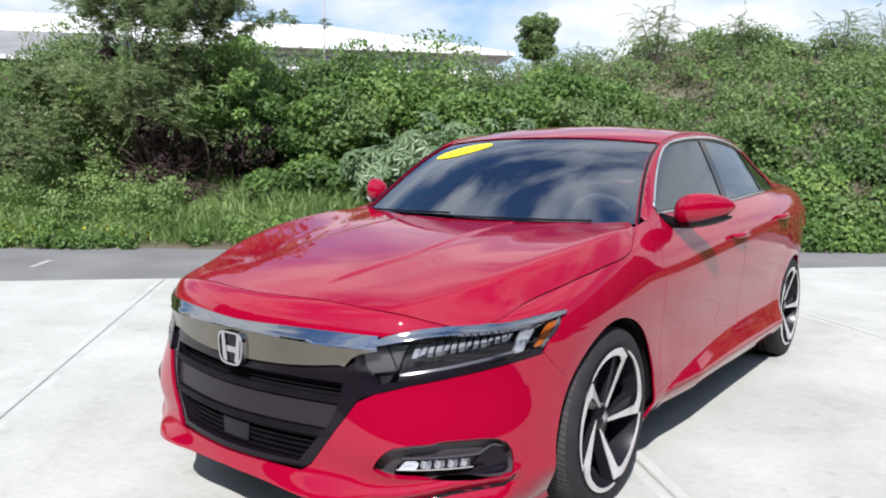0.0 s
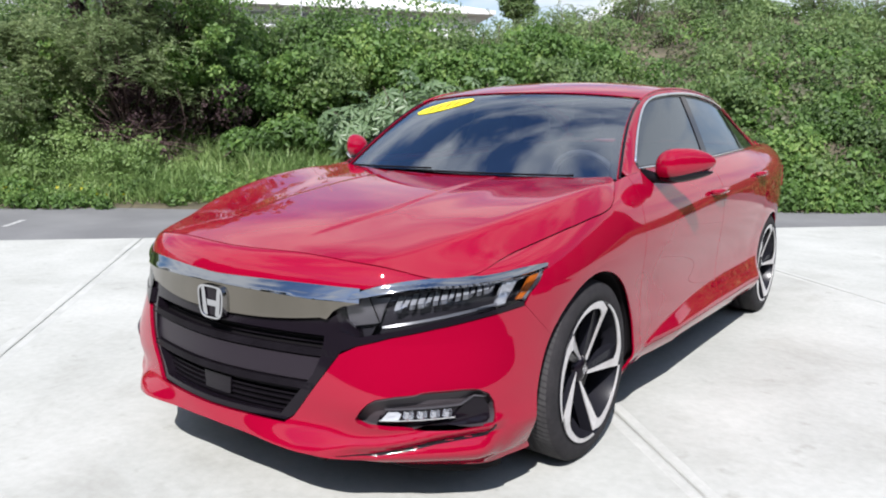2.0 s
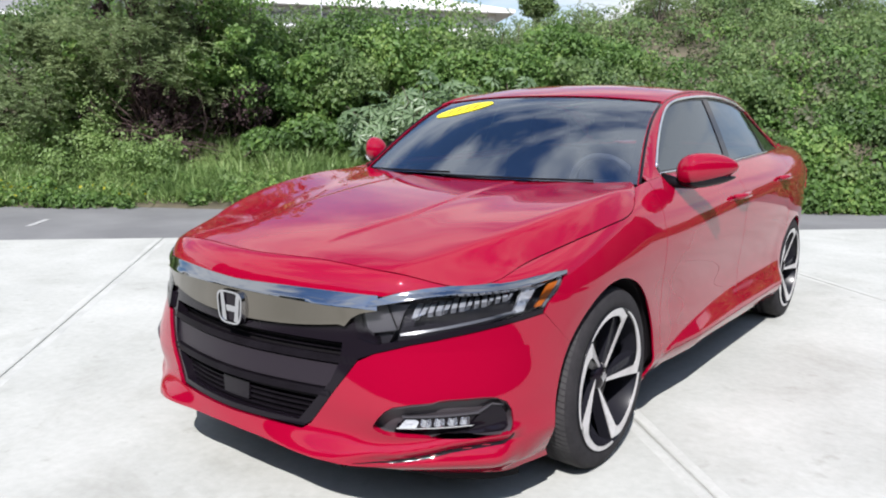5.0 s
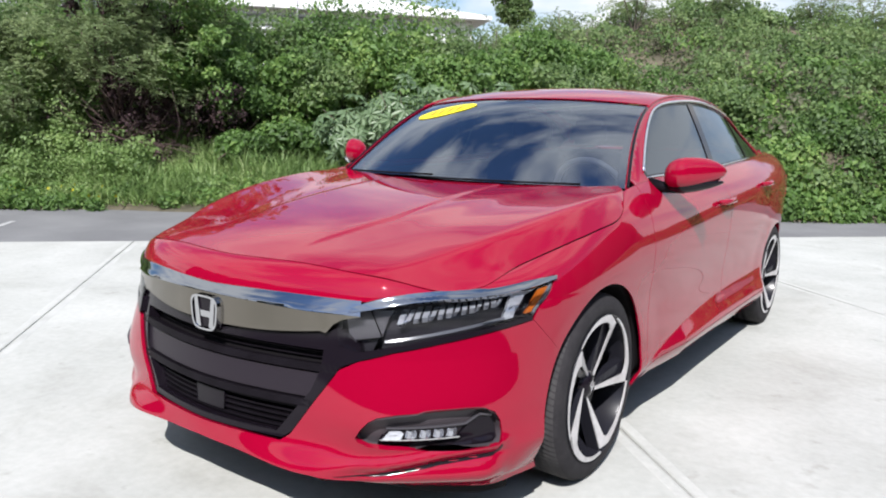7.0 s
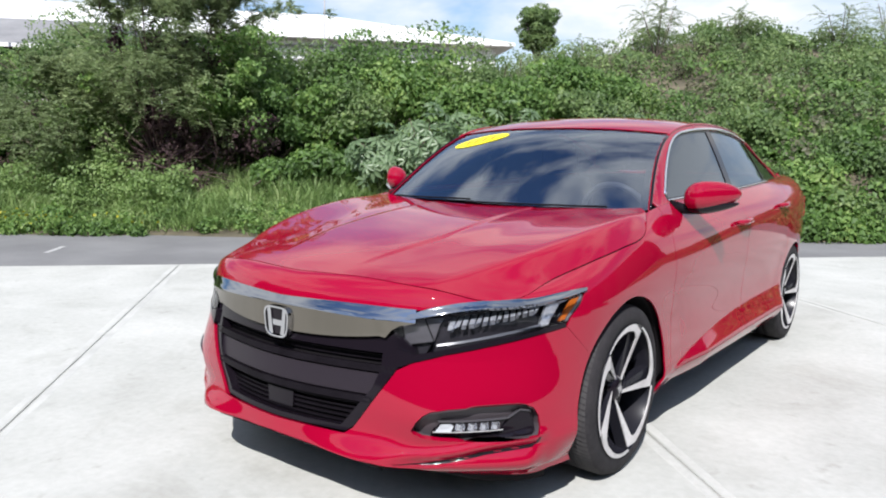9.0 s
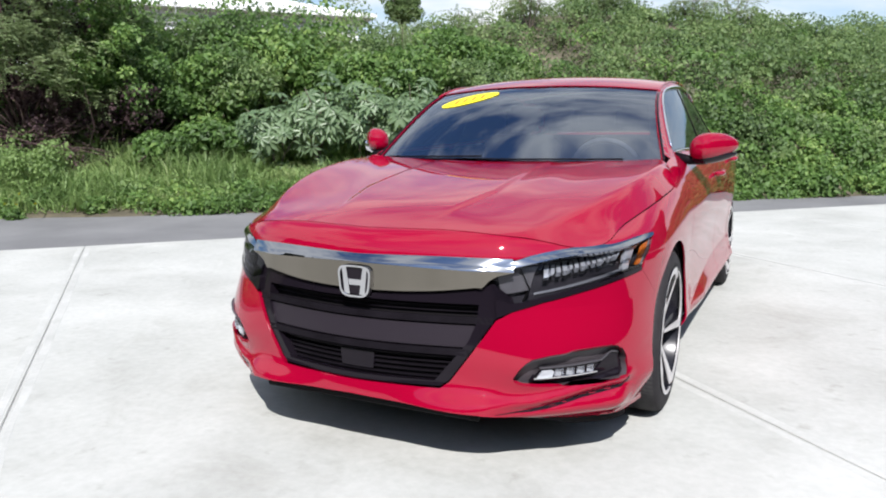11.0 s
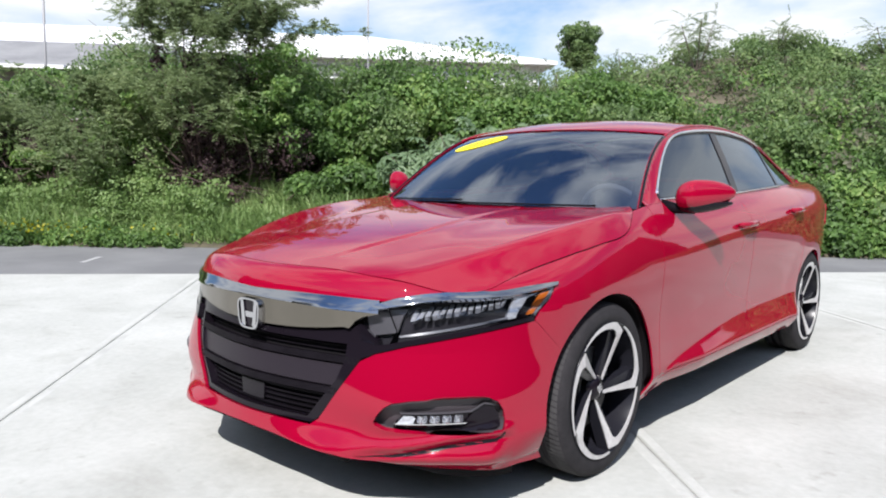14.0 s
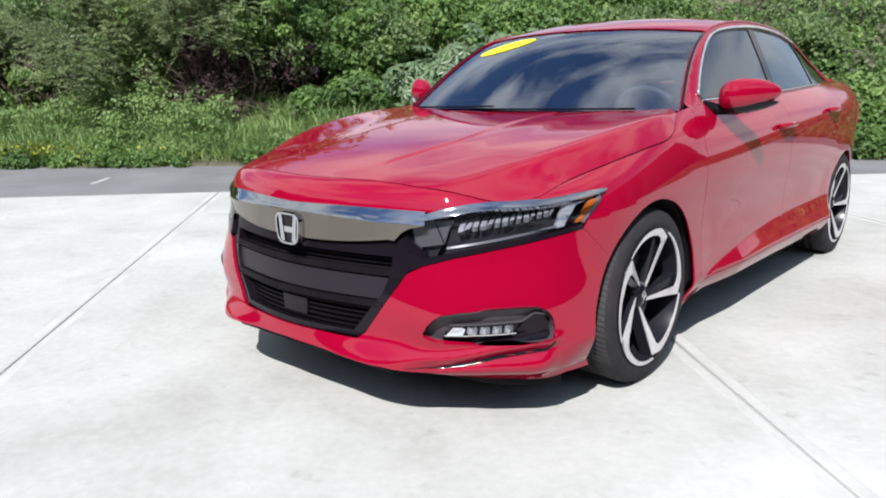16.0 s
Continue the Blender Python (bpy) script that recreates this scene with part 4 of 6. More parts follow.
# ---- headlamps and fog lamps ----
for side, flip in ((1, list), (-1, flipped)):
    outline = LAMP_TOP + LAMP_BOTTOM + [(0.523, 0.561), (0.475, 0.627), (0.491, 0.670)]
    lamp = sheet("headlamp", flip(outline), [], 0.016, lambda s, w: skin(s, w, -0.05), LAMP_BEZEL, SEDAN, "smoked grey headlamp with LED cubes", -0.030)
    sheet("lamp_lens", flip([(0.484, 0.580), (0.472, 0.624), (0.482, 0.663), (0.562, 0.703), (0.701, 0.785), (0.800, 0.830), (0.921, 0.838), (1.058, 0.828), (1.195, 0.831), (1.150, 0.735), (1.089, 0.646), (0.922, 0.624), (0.773, 0.603), (0.637, 0.582), (0.536, 0.561)]), [],
          0.016, lambda s, w: skin(s, w, 0.002), LENS_GLASS, lamp, "clear headlamp lens", 0.003)
    sheet("lamp_base", flip([(0.484, 0.516), (0.536, 0.537), (0.637, 0.565), (0.773, 0.588), (0.921, 0.610), (1.090, 0.634), (1.084, 0.648), (0.922, 0.624), (0.773, 0.604), (0.637, 0.582), (0.536, 0.562), (0.481, 0.577)]), [],
          0.014, lambda s, w: skin(s, w, 0.004), BLACK_GLOSS, lamp, "gloss black strip under the lamp", 0.03)
    sheet("lamp_brow", flip([(0.503, 0.676), (0.508, 0.705), (0.562, 0.755), (0.605, 0.791), (0.701, 0.862), (0.773, 0.908), (0.844, 0.922), (0.900, 0.926), (0.935, 0.906), (1.070, 0.888), (1.209, 0.846), (1.197, 0.829), (1.058, 0.832), (0.921, 0.842), (0.800, 0.834), (0.701, 0.789), (0.562, 0.707)]), [],
          0.012, lambda s, w: skin(s, w, np.maximum(0.011 - np.interp(np.abs(s), (0.545, 0.70), (0.144, 0.25)) * np.maximum(w - np.interp(np.abs(s), (0.5, 0.56, 0.70, 0.80, 0.92, 1.058, 1.197), (0.67, 0.705, 0.789, 0.834, 0.842, 0.832, 0.829)), 0), 0.0015)), STRIP_CHROME, lamp, "dark chrome strip over the lamp", 0.02)
    sheet("lamp_edge", flip([(1.088, 0.650), (1.096, 0.651), (1.154, 0.738), (1.190, 0.822), (1.165, 0.826), (1.168, 0.800)]), [], 0.012, lambda s, w: skin(s, w, -0.004), LAMP_GREY, lamp, "pale grey outer edge of the lamp", 0.01)
    sheet("amber_reflector", flip([(1.064, 0.652), (1.088, 0.655), (1.166, 0.793), (1.122, 0.790)]), [], 0.012, lambda s, w: skin(s, w, -0.006), AMBER, lamp, "amber corner reflector", 0.01)
    sheet("light_guide", flip([(0.985, 0.637), (1.024, 0.643), (1.070, 0.771), (1.161, 0.810), (1.130, 0.830), (1.018, 0.797)]), [], 0.012, lambda s, w: skin(s, w, -0.014), LED_WHITE, lamp, "bright light guide hook", 0.012)
    sheet("light_guide", flip([(0.610, 0.588), (0.794, 0.613), (0.990, 0.641), (0.991, 0.649), (0.794, 0.621), (0.610, 0.594)]), [], 0.012, lambda s, w: skin(s, w, -0.016 + 0.5 * (0.60 + 0.143 * (np.abs(s) - 0.61) - w)), GUIDE, lamp, "thin bright light guide strip", 0.012)
    # slanted faceted blades of the LED row, turned a little to and fro
    for k in range(14):
        s0, w0 = 0.648 + 0.0245 * k, 0.640 + 0.0094 * k
        turn = (0.35, -0.30, 0.05)[k % 3]
        tall = (0.066, 0.074, 0.058)[(k * 2) % 3]
        sheet("led_cube", flip([(s0, w0), (s0 + 0.017, w0 + 0.004), (s0 + 0.040, w0 + tall), (s0 + 0.022, w0 + tall - 0.005)]), [], 0.008,
              lambda s, w: skin(s, w, -0.028 + turn * (np.abs(s) - s0 - 0.35 * (w - w0) - 0.008) - 0.62 * (w - w0 - 0.03)), LED_WHITE, lamp, "clear faceted LED blade", 0.018)
    sheet("inner_reflector", flip([(0.503, 0.585), (0.601, 0.600), (0.64, 0.70), (0.560, 0.687), (0.491, 0.651)]), [], 0.014, lambda s, w: skin(s, w, -0.03), material("smoked_reflector", (0.12, 0.115, 0.125), 0.30, 0.5), lamp, "smoked inner reflector", 0.01)
    fog = sheet("fog_pocket", flip(FOG), [], 0.012, lambda s, w: skin(s, w, -0.040 + 0.30 * np.clip(w - 0.34, 0, 0.06)), FOG_PANEL, SEDAN, "dark grey fog lamp pocket", -0.031)
    sheet("fog_housing", flip([(0.580, 0.292), (0.592, 0.313), (0.834, 0.318), (0.868, 0.355), (0.906, 0.374), (0.946, 0.366), (0.974, 0.336), (0.980, 0.305), (0.962, 0.294), (0.852, 0.288), (0.724, 0.287), (0.612, 0.289)]), [], 0.012, lambda s, w: skin(s, w, -0.022 - 0.2 * np.clip(0.318 - w, 0, 0.03)), BLACK_GLOSS, fog, "gloss black fog lamp housing", 0.02)
    sheet("fog_trim", flip([(0.612, 0.349), (0.855, 0.354), (0.904, 0.377), (0.950, 0.369), (0.954, 0.374), (0.905, 0.383), (0.852, 0.360), (0.610, 0.354)]), [], 0.008, lambda s, w: skin(s, w, -0.015), FOG_EDGE, fog, "satin grey edge of the fog lamp", 0.008)
    sheet("fog_bed", flip([(0.596, 0.316), (0.618, 0.346), (0.851, 0.351), (0.830, 0.319)]), [], 0.012, lambda s, w: skin(s, w, -0.024), BLACK_GLOSS, fog, "gloss black bed of the LED row", 0.008)
    for k in range(4):
        s0, d = 0.662 + 0.043 * k, 0.0006 * k
        for j, tilt in ((0, 0.9), (1, -0.9)):                 # each lens has two facets
            s1 = s0 + 0.018 * j
            sheet("fog_led", flip([(s1, 0.321 + d), (s1 + 0.016, 0.321 + d), (s1 + 0.021, 0.344 + d), (s1 + 0.005, 0.344 + d)]), [], 0.006, lambda s, w: skin(s, w, -0.014 - 0.45 * (w - 0.332) + tilt * (np.abs(s) - s1 - 0.01)), FOG_LED, fog, "clear fog lamp LED", 0.008)
    sheet("fog_reflector", flip([(0.598, 0.317), (0.650, 0.319), (0.660, 0.337), (0.650, 0.344), (0.620, 0.343)]), [], 0.008, lambda s, w: skin(s, w, -0.012 - 0.4 * (w - 0.33)), LED_WHITE, fog, "chrome fog lamp tip", 0.008)
    sheet("fog_line", flip([(0.592, 0.3125), (0.834, 0.3165), (0.837, 0.3205), (0.592, 0.3165)]), [], 0.006, lambda s, w: skin(s, w, -0.010), CHROME, fog, "thin chrome line under the LED row", 0.004)
    lip = [(s, float(groove_w(s)) + 0.0055 * min(1, (s - 0.47) / 0.16)) for s in np.linspace(0.475, 0.952, 28)] + [(0.975, 0.272), (0.984, 0.288), (0.990, 0.287), (0.984, 0.266), (0.962, 0.255)] \
        + [(s, float(groove_w(s)) - 0.0055 * min(1, (s - 0.47) / 0.16)) for s in np.linspace(0.947, 0.475, 28)]
    sheet("lip_groove", flip(lip), [], 0.008, lambda s, w: skin(s, w, 0.002), BLACK_GLOSS, SEDAN, "black groove in the lower bumper", 0.006)

# ---- door mirrors ----
for k in (1, -1):
    cap = bmesh.new()
    bmesh.ops.create_uvsphere(cap, u_segments=32, v_segments=20, radius=1)
    for v in cap.verts:
        x, y, z = v.co
        out = x * 0.5 + 0.5
        taper = 1 - 0.45 * out ** 2.2
        y = y * (0.080 if y < 0 else 0.055) * (1 - 0.25 * out)
        z = (z * 0.4 + 0.6 * math.copysign(abs(z) ** 0.7, z)) * (0.078 if z > 0 else 0.066) * taper
        x = math.copysign(abs(x) ** 0.8, x) * 0.107
        v.co = (k * (0.965 + x), 0.82 + y + 1.1 * max(x, -0.02), 1.040 + z + 0.10 * x)
        if k < 0:
            v.co += Vector((0, 0.05, 0.028))
    mirror = part("door_mirror", cap, RED, SEDAN)
    arm = tube([(k * 0.79, 0.80, 0.992), (k * 0.86, 0.80, 0.980), (k * 0.93, 0.83, 0.986)], [0.028, 0.024, 0.030], 10)
    part("mirror_arm", arm, BLACK_MATT, mirror, "black mirror foot")
    skirt = bmesh.new()
    bmesh.ops.create_uvsphere(skirt, u_segments=28, v_segments=14, radius=1)
    for v in skirt.verts:
        x, y, z = v.co
        out = x * 0.5 + 0.5
        v.co = (k * (0.965 + x * 0.103), 0.825 + y * 0.062 * (1 - 0.25 * out) + 1.1 * max(x * 0.089, -0.02), 1.000 + min(z, 0.3) * 0.040 * (1 - 0.45 * out ** 2) + 0.10 * x * 0.09)
        if k < 0:
            v.co += Vector((0, 0.05, 0.028))
    part("mirror_skirt", skirt, BLACK_GLOSS, mirror, "gloss black lower mirror shell")
    gl = bmesh.new()
    bmesh.ops.create_cone(gl, cap_ends=True, segments=28, radius1=0.048, radius2=0.048, depth=0.004, matrix=Matrix.Translation((k * 0.950, 0.862, 1.040)) @ Matrix.Rotation(radians(90), 4, "X") @ Matrix.Diagonal((1.6, 1.0, 1, 1)))
    part("mirror_glass", gl, CHROME, mirror, "mirror glass")

# ---- wheels ----
def wheel_at(x, y, turn=0.0):
    """A wheel whose outer side looks along +x."""
    hub = part("wheel", revolve([(-0.14, 0.250), (-0.10, 0.253), (0.0, 0.257), (0.010, 0.262)], 64), WHEEL_BLACK, SEDAN, "black alloy wheel with machined spokes")
    part("tyre", revolve([(-0.195, 0.255), (-0.212, 0.272), (-0.211, 0.302), (-0.195, 0.327), (-0.175, 0.334), (-0.15, 0.335), (-0.147, 0.328), (-0.140, 0.328), (-0.137, 0.335), (-0.105, 0.3355), (-0.102, 0.328), (-0.094, 0.328),
                          (-0.091, 0.3355), (-0.06, 0.335), (-0.057, 0.328), (-0.050, 0.328), (-0.047, 0.335), (-0.02, 0.334), (-0.002, 0.327), (0.008, 0.310), (0.012, 0.294), (0.012, 0.280), (0.008, 0.268), (0.006, 0.260)], 72), RUBBER, hub, "black low-profile tyre")
    tread = bmesh.new()                                      # shoulder blocks of the tread, a little dusty
    for k in range(96):
        a = k * math.tau / 96
        quads = [[(d, r, b) for b in (a, a + 0.054)] for d, r in ((-0.070, 0.3354), (-0.030, 0.3350), (-0.013, 0.3325), (-0.006, 0.3295))]
        vs = [[tread.verts.new((d, (r + 0.0012) * math.cos(b + 0.25 * d / 0.3), (r + 0.0012) * math.sin(b + 0.25 * d / 0.3))) for d, r, b in q] for q in quads]
        for r0, r1 in zip(vs, vs[1:]):
            tread.faces.new((r0[0], r0[1], r1[1], r1[0]))
    part("tyre_tread", tread, TREAD, hub, "dusty grey tread blocks")
    part("rim_lip", revolve([(0.004, 0.259), (0.011, 0.266), (0.014, 0.264), (0.013, 0.260), (0.004, 0.255)], 72), WHEEL_BLACK, hub)
    part("brake_disc", revolve([(-0.07, 0.06), (-0.07, 0.155), (-0.09, 0.155), (-0.09, 0.06)], 40), DISC, hub, "steel brake disc")
    cal = bmesh.new()
    box(cal, (-0.11, -0.165, -0.05), (-0.05, -0.095, 0.06))
    bmesh.ops.bevel(cal, geom=cal.edges[:], offset=0.012, segments=2, affect="EDGES")
    part("brake_caliper", cal, WHEEL_BLACK, hub, "dark brake caliper")
    part("wheel_well_back", revolve([(-0.13, 0.02), (-0.13, 0.252)], 32), SHADOW_GAP, hub)
    # spokes: a straight arm that hooks into a long arc along the rim
    for n in range(5):
        a0 = radians(69 + 72 * n)

        def at(r, a, x):
            return (x, r * math.cos(a), r * math.sin(a))
        face, dark = bmesh.new(), bmesh.new()
        rows = []                                            # outer and inner edge of the bright face, and its depth
        for q in np.linspace(0, 1, 10):                      # the arm, swung back at the hub and widening outwards
            r = 0.044 + q * 0.168
            lean = a0 - math.asin(0.026 / r) + 0.11
            half = 0.0055 + 0.0095 * q ** 1.4
            rows.append((at(0.044 + q * 0.200, lean - 0.03 * q - half / r, 0), at(r, lean + half * 0.8 / r, 0), -0.030 + 0.042 * q))
        for q in np.linspace(0.05, 1, 7):                    # round the hook
            a = q * math.pi / 2
            rows.append((at(0.244 + 0.018 * q, a0 - 0.07 + 0.22 * q, 0), at(0.212 + 0.025 * math.sin(a), a0 + 0.075 + 0.27 * (1 - math.cos(a)), 0), 0.0125 + 0.0015 * q))
        for q in np.linspace(0.08, 1, 12):                   # the tapering arc along the rim
            rows.append((at(0.262, a0 + 0.15 + 1.00 * q, 0), at(0.237 + 0.0185 * q ** 0.8, a0 + 0.345 + 0.80 * q, 0), 0.014))
        last = None
        for pa, pb, d in rows:
            cur = [face.verts.new((d, pa[1], pa[2])), face.verts.new((d, pb[1], pb[2])), face.verts.new((d - 0.005, pb[1], pb[2])), face.verts.new((d - 0.005, pa[1], pa[2]))]
            if last:
                for i in range(4):
                    face.faces.new((last[i], last[(i + 1) % 4], cur[(i + 1) % 4], cur[i]))
            else:
                face.faces.new(cur)
            last = cur
        face.faces.new(last[::-1])
        part("spoke_face", face, MACHINED, hub, "bright machined spoke face", False)
        last = None
        for q in np.linspace(0, 1, 8):                       # black body of the spoke, wider, behind the face
            r = 0.040 + q * 0.218
            lean = a0 - math.asin(0.024 / r) + 0.10
            half = 0.013 + 0.022 * q
            d = -0.028 + 0.036 * q
            cur = [dark.verts.new(at(r, lean - half * 0.75 / r, d - 0.004)), dark.verts.new(at(r, lean + half * 1.5 / r, d - 0.012)), dark.verts.new(at(r, lean + half * 1.5 / r, d - 0.05)), dark.verts.new(at(r, lean - half * 0.8 / r, d - 0.05))]
            if last:
                for i in range(4):
                    dark.faces.new((last[i], last[(i + 1) % 4], cur[(i + 1) % 4], cur[i]))
            last = cur
        part("spoke", dark, WHEEL_BLACK, hub, "black spoke body", False)
    part("hub_cap", revolve([(-0.05, 0.056), (-0.032, 0.050), (-0.026, 0.036), (-0.021, 0.030), (-0.020, 0.001)], 32), BLACK_GLOSS, hub, "black hub cap")
    mark = bmesh.new()
    for zz in (-0.010, 0.002, 0.014):
        box(mark, (-0.022, -0.013, zz - 0.003), (-0.0185, 0.013, zz + 0.003), Matrix.Rotation(radians(35), 4, "X"))
    part("cap_mark", mark, CHROME, hub, "silver mark on the hub cap", False)
    hub.matrix_basis = pose(x, y, WHEEL_Z, 0, 0, turn)
    return hub


for y, x in ((FRONT_Y, 0.904), (REAR_Y, 0.893)):
    wheel_at(x, y)
    wheel_at(-x, y, 180)
    for k in (1, -1):
        well = revolve([(0.008, 0.398), (-0.30, 0.405), (-0.30, 0.02)], 48)
        bmesh.ops.delete(well, geom=[f for f in well.faces if f.calc_center_median().z < -0.10], context="FACES")
        ob = part("wheel_well", well, SHADOW_GAP, SEDAN, "black wheel housing")
        ob.matrix_basis = pose(k * 0.875, y, WHEEL_Z, 0, 0, 0 if k > 0 else 180) @ Matrix.Diagonal((1, 1, 0.93 if y == FRONT_Y else 0.86, 1))

# ---- cabin ----
dash = bmesh.new()
box(dash, (-0.70, 0.62, 0.62), (0.70, 1.02, 0.955))
bmesh.ops.bevel(dash, geom=dash.edges[:], offset=0.05, segments=3, affect="EDGES")
part("dashboard", dash, INTERIOR, SEDAN, "black dashboard")
floor_pan = bmesh.new()
box(floor_pan, (-0.80, 0.60, 0.25), (0.80, 3.2, 0.30))
part("cabin_floor", floor_pan, INTERIOR, SEDAN, "black cabin floor", False)
for x in (0.38, -0.38):
    for y, w in ((1.45, 0.26), (2.30, 0.30)):
        seat = bmesh.new()
        box(seat, (x - w, y - 0.30, 0.42), (x + w, y + 0.25, 0.60))
        box(seat, (x - w, y + 0.20, 0.50), (x + w, y + 0.36, 1.12), Matrix.Translation((0, y + 0.2, 0.5)) @ Matrix.Rotation(radians(-14), 4, "X") @ Matrix.Translation((0, -y - 0.2, -0.5)))
        box(seat, (x - 0.13, y + 0.40, 1.12), (x + 0.13, y + 0.50, 1.29))
        bmesh.ops.bevel(seat, geom=seat.edges[:], offset=0.035, segments=2, affect="EDGES")
        part("seat", seat, INTERIOR, SEDAN, "black car seat")
ring = [(0.38 + 0.185 * math.cos(a), 1.13 - 0.075 * math.sin(a), 0.90 + 0.17 * math.sin(a)) for a in np.linspace(0, math.tau, 33)]
wheel = part("steering_wheel", tube(ring, 0.015, 8), material("steering_leather", (0.22, 0.22, 0.23), 0.4), SEDAN, "dark steering wheel")
spk = bmesh.new()
box(spk, (0.31, 1.10, 0.85), (0.45, 1.14, 0.95))
box(spk, (0.20, 1.115, 0.89), (0.56, 1.135, 0.92))
part("steering_hub", spk, INTERIOR, wheel, "dark steering wheel hub", False)
sensor = bmesh.new()
box(sensor, (-0.06, 1.0, 1.325), (0.06, 1.08, 1.352))
bmesh.ops.bevel(sensor, geom=sensor.edges[:], offset=0.008, segments=2, affect="EDGES")
part("mirror_sensor", sensor, INTERIOR, SEDAN, "black sensor box behind the windshield")

# wipers and cowl
sheet("cowl", [(-0.99, -0.06), (0.99, -0.06), (0.99, 0.012), (-0.99, 0.012)], [], 0.04, lambda j, i: house(np.zeros_like(i), j) + np.stack((0 * i, 0.55 * i, 0.25 * i - 0.012), -1), BLACK_MATT, SEDAN, "black cowl under the wipers")
for x0, x1, i1 in ((-0.10, 0.60, 0.006), (-0.70, -0.08, 0.010)):
    pts = [tuple(house(np.array(0.003 + (i1 - 0.003) * q), np.array((x0 + (x1 - x0) * q) / 0.775), 0.003)) for q in np.linspace(0, 1, 12)]
    part("wiper", tube(pts, 0.005, 6), BLACK_MATT, SEDAN, "black wiper blade")

# sale sticker in the upper corner of the windshield
ell = [(-0.55 + 0.25 * math.cos(a), 0.190 + 0.020 * math.cos(a) + 0.021 * math.sin(a)) for a in np.linspace(0, math.tau, 28, endpoint=False)]
sheet("sticker", ell, [], 0.02, lambda j, i: house(i, j, -0.003), STICKER, SEDAN, "oval yellow year sticker", 0.001)
bars = bmesh.new()
for k, c in enumerate((-0.66, -0.585, -0.51, -0.435)):
    quad = [house(np.array(i + 0.08 * (c + 0.55)), np.array(j), -0.001) for j, i in ((c - 0.018, 0.180), (c + 0.018, 0.180), (c + 0.022, 0.198), (c - 0.014, 0.198))]
    bars.faces.new([bars.verts.new(tuple(map(float, q))) for q in quad])
part("sticker_print", bars, STICKER_INK, SEDAN, "faded red bars on the sticker", False)

# ---- the lot, the road, the bank ----
LOT_Z = -0.03                                                             # surface of the lot
ALONG, AWAY = Vector((0.675, 0.738, 0)), Vector((-0.738, 0.675, 0))      # along the road, away from the lot


def spot(s, n, z=0.0):
    p = ALONG * s + AWAY * n
    return (p.x, p.y, z + LOT_Z)


def far_edge(s):
    return 7.965 - 0.133 * np.clip(s, -9, 10)


def strip(name, rows, mat, label, kind="structure"):
    """A flat polygon from (s, n) rows at a height, with thickness downwards."""
    bm = bmesh.new()
    top = [bm.verts.new(spot(*r)) for r in rows]
    f = bm.faces.new(top)
    ext = bmesh.ops.extrude_face_region(bm, geom=[f])
    for v in ext["geom"]:
        if isinstance(v, bmesh.types.BMVert):
            v.co.z -= 0.12
    return tagged(part(name, bm, mat, None, label, False), kind=kind)


ground = bmesh.new()
bmesh.ops.create_grid(ground, x_segments=2, y_segments=2, size=600, matrix=Matrix.Translation((0, 0, LOT_Z - 0.06)))
tagged(part("ground", ground, SOIL, None, "dark earth ground under the lot", False), kind="structure")
# the joints run slightly askew: where each meets the road edge, and how it drifts towards the camera
JOINTS = ((-10.5, 0.012), (-7.65, 0.012), (-4.80, 0.012), (-1.936, 0.012), (1.135, -0.029), (3.85, -0.012), (6.7, 0), (9.5, 0), (12.35, 0))
EDGE = 5.20


def joint_s(k, n):
    if k < 0 or k >= len(JOINTS):
        return -60 if k < 0 else 60
    return JOINTS[k][0] + JOINTS[k][1] * (EDGE - max(n, -12.2))


lot = tagged(new("pavement"), "pale concrete slabs with trowelled joints", kind="structure")
base = strip("joint_bed", [(-60, -60, -0.006), (60, -60, -0.006), (60, EDGE - 0.005, -0.006), (-60, EDGE - 0.005, -0.006)], JOINT, "grey joint filling between slabs")
base.parent = lot
rows_n = (-60, -12.2, EDGE)
for k in range(-1, len(JOINTS)):
    for n0, n1 in zip(rows_n, rows_n[1:]):
        bm = bmesh.new()
        w = 0.0026
        top = [bm.verts.new(spot(joint_s(q, n) + d, n + e)) for q, n, d, e in ((k, n0, w, w), (k + 1, n0, -w, w), (k + 1, n1, -w, 0), (k, n1, w, 0))]
        f = bm.faces.new(top)
        ext = bmesh.ops.extrude_face_region(bm, geom=[f])
        for v in ext["geom"]:
            if isinstance(v, bmesh.types.BMVert):
                v.co.z -= 0.05
        bmesh.ops.bevel(bm, geom=[e for e in bm.edges if all(abs(v.co.z - LOT_Z) < 1e-6 for v in e.verts)], offset=0.003, segments=2, affect="EDGES")
        part("slab", bm, CONCRETE, lot, smooth=False)
# uneven trowelled bands beside the joints
for k in range(2, 7):
    for side in (1, -1):
        bm = bmesh.new()
        last = None
        for n in np.arange(-12.0, EDGE - 0.02, 0.18):
            c = joint_s(k, n)
            wide = 0.052 + 0.016 * noise.noise((n * 1.7, k * 3.1, side))
            cur = [bm.verts.new(spot(c + side * d, n, z)) for d, z in ((0.012, -0.002), (0.018, 0.0010), (wide, 0.0010), (wide + 0.012, -0.001))]
            if last:
                for i in range(3):
                    bm.faces.new((last[i], last[i + 1], cur[i + 1], cur[i]))
            last = cur
        part("trowel_band", bm, TROWEL, lot, "smoother trowelled edge band", False)
strip("road", [(-60, EDGE + 0.0, -0.02), (60, EDGE, -0.02), (60, 10.5, -0.02), (-60, 10.5, -0.02)], ASPHALT, "grey worn asphalt road")
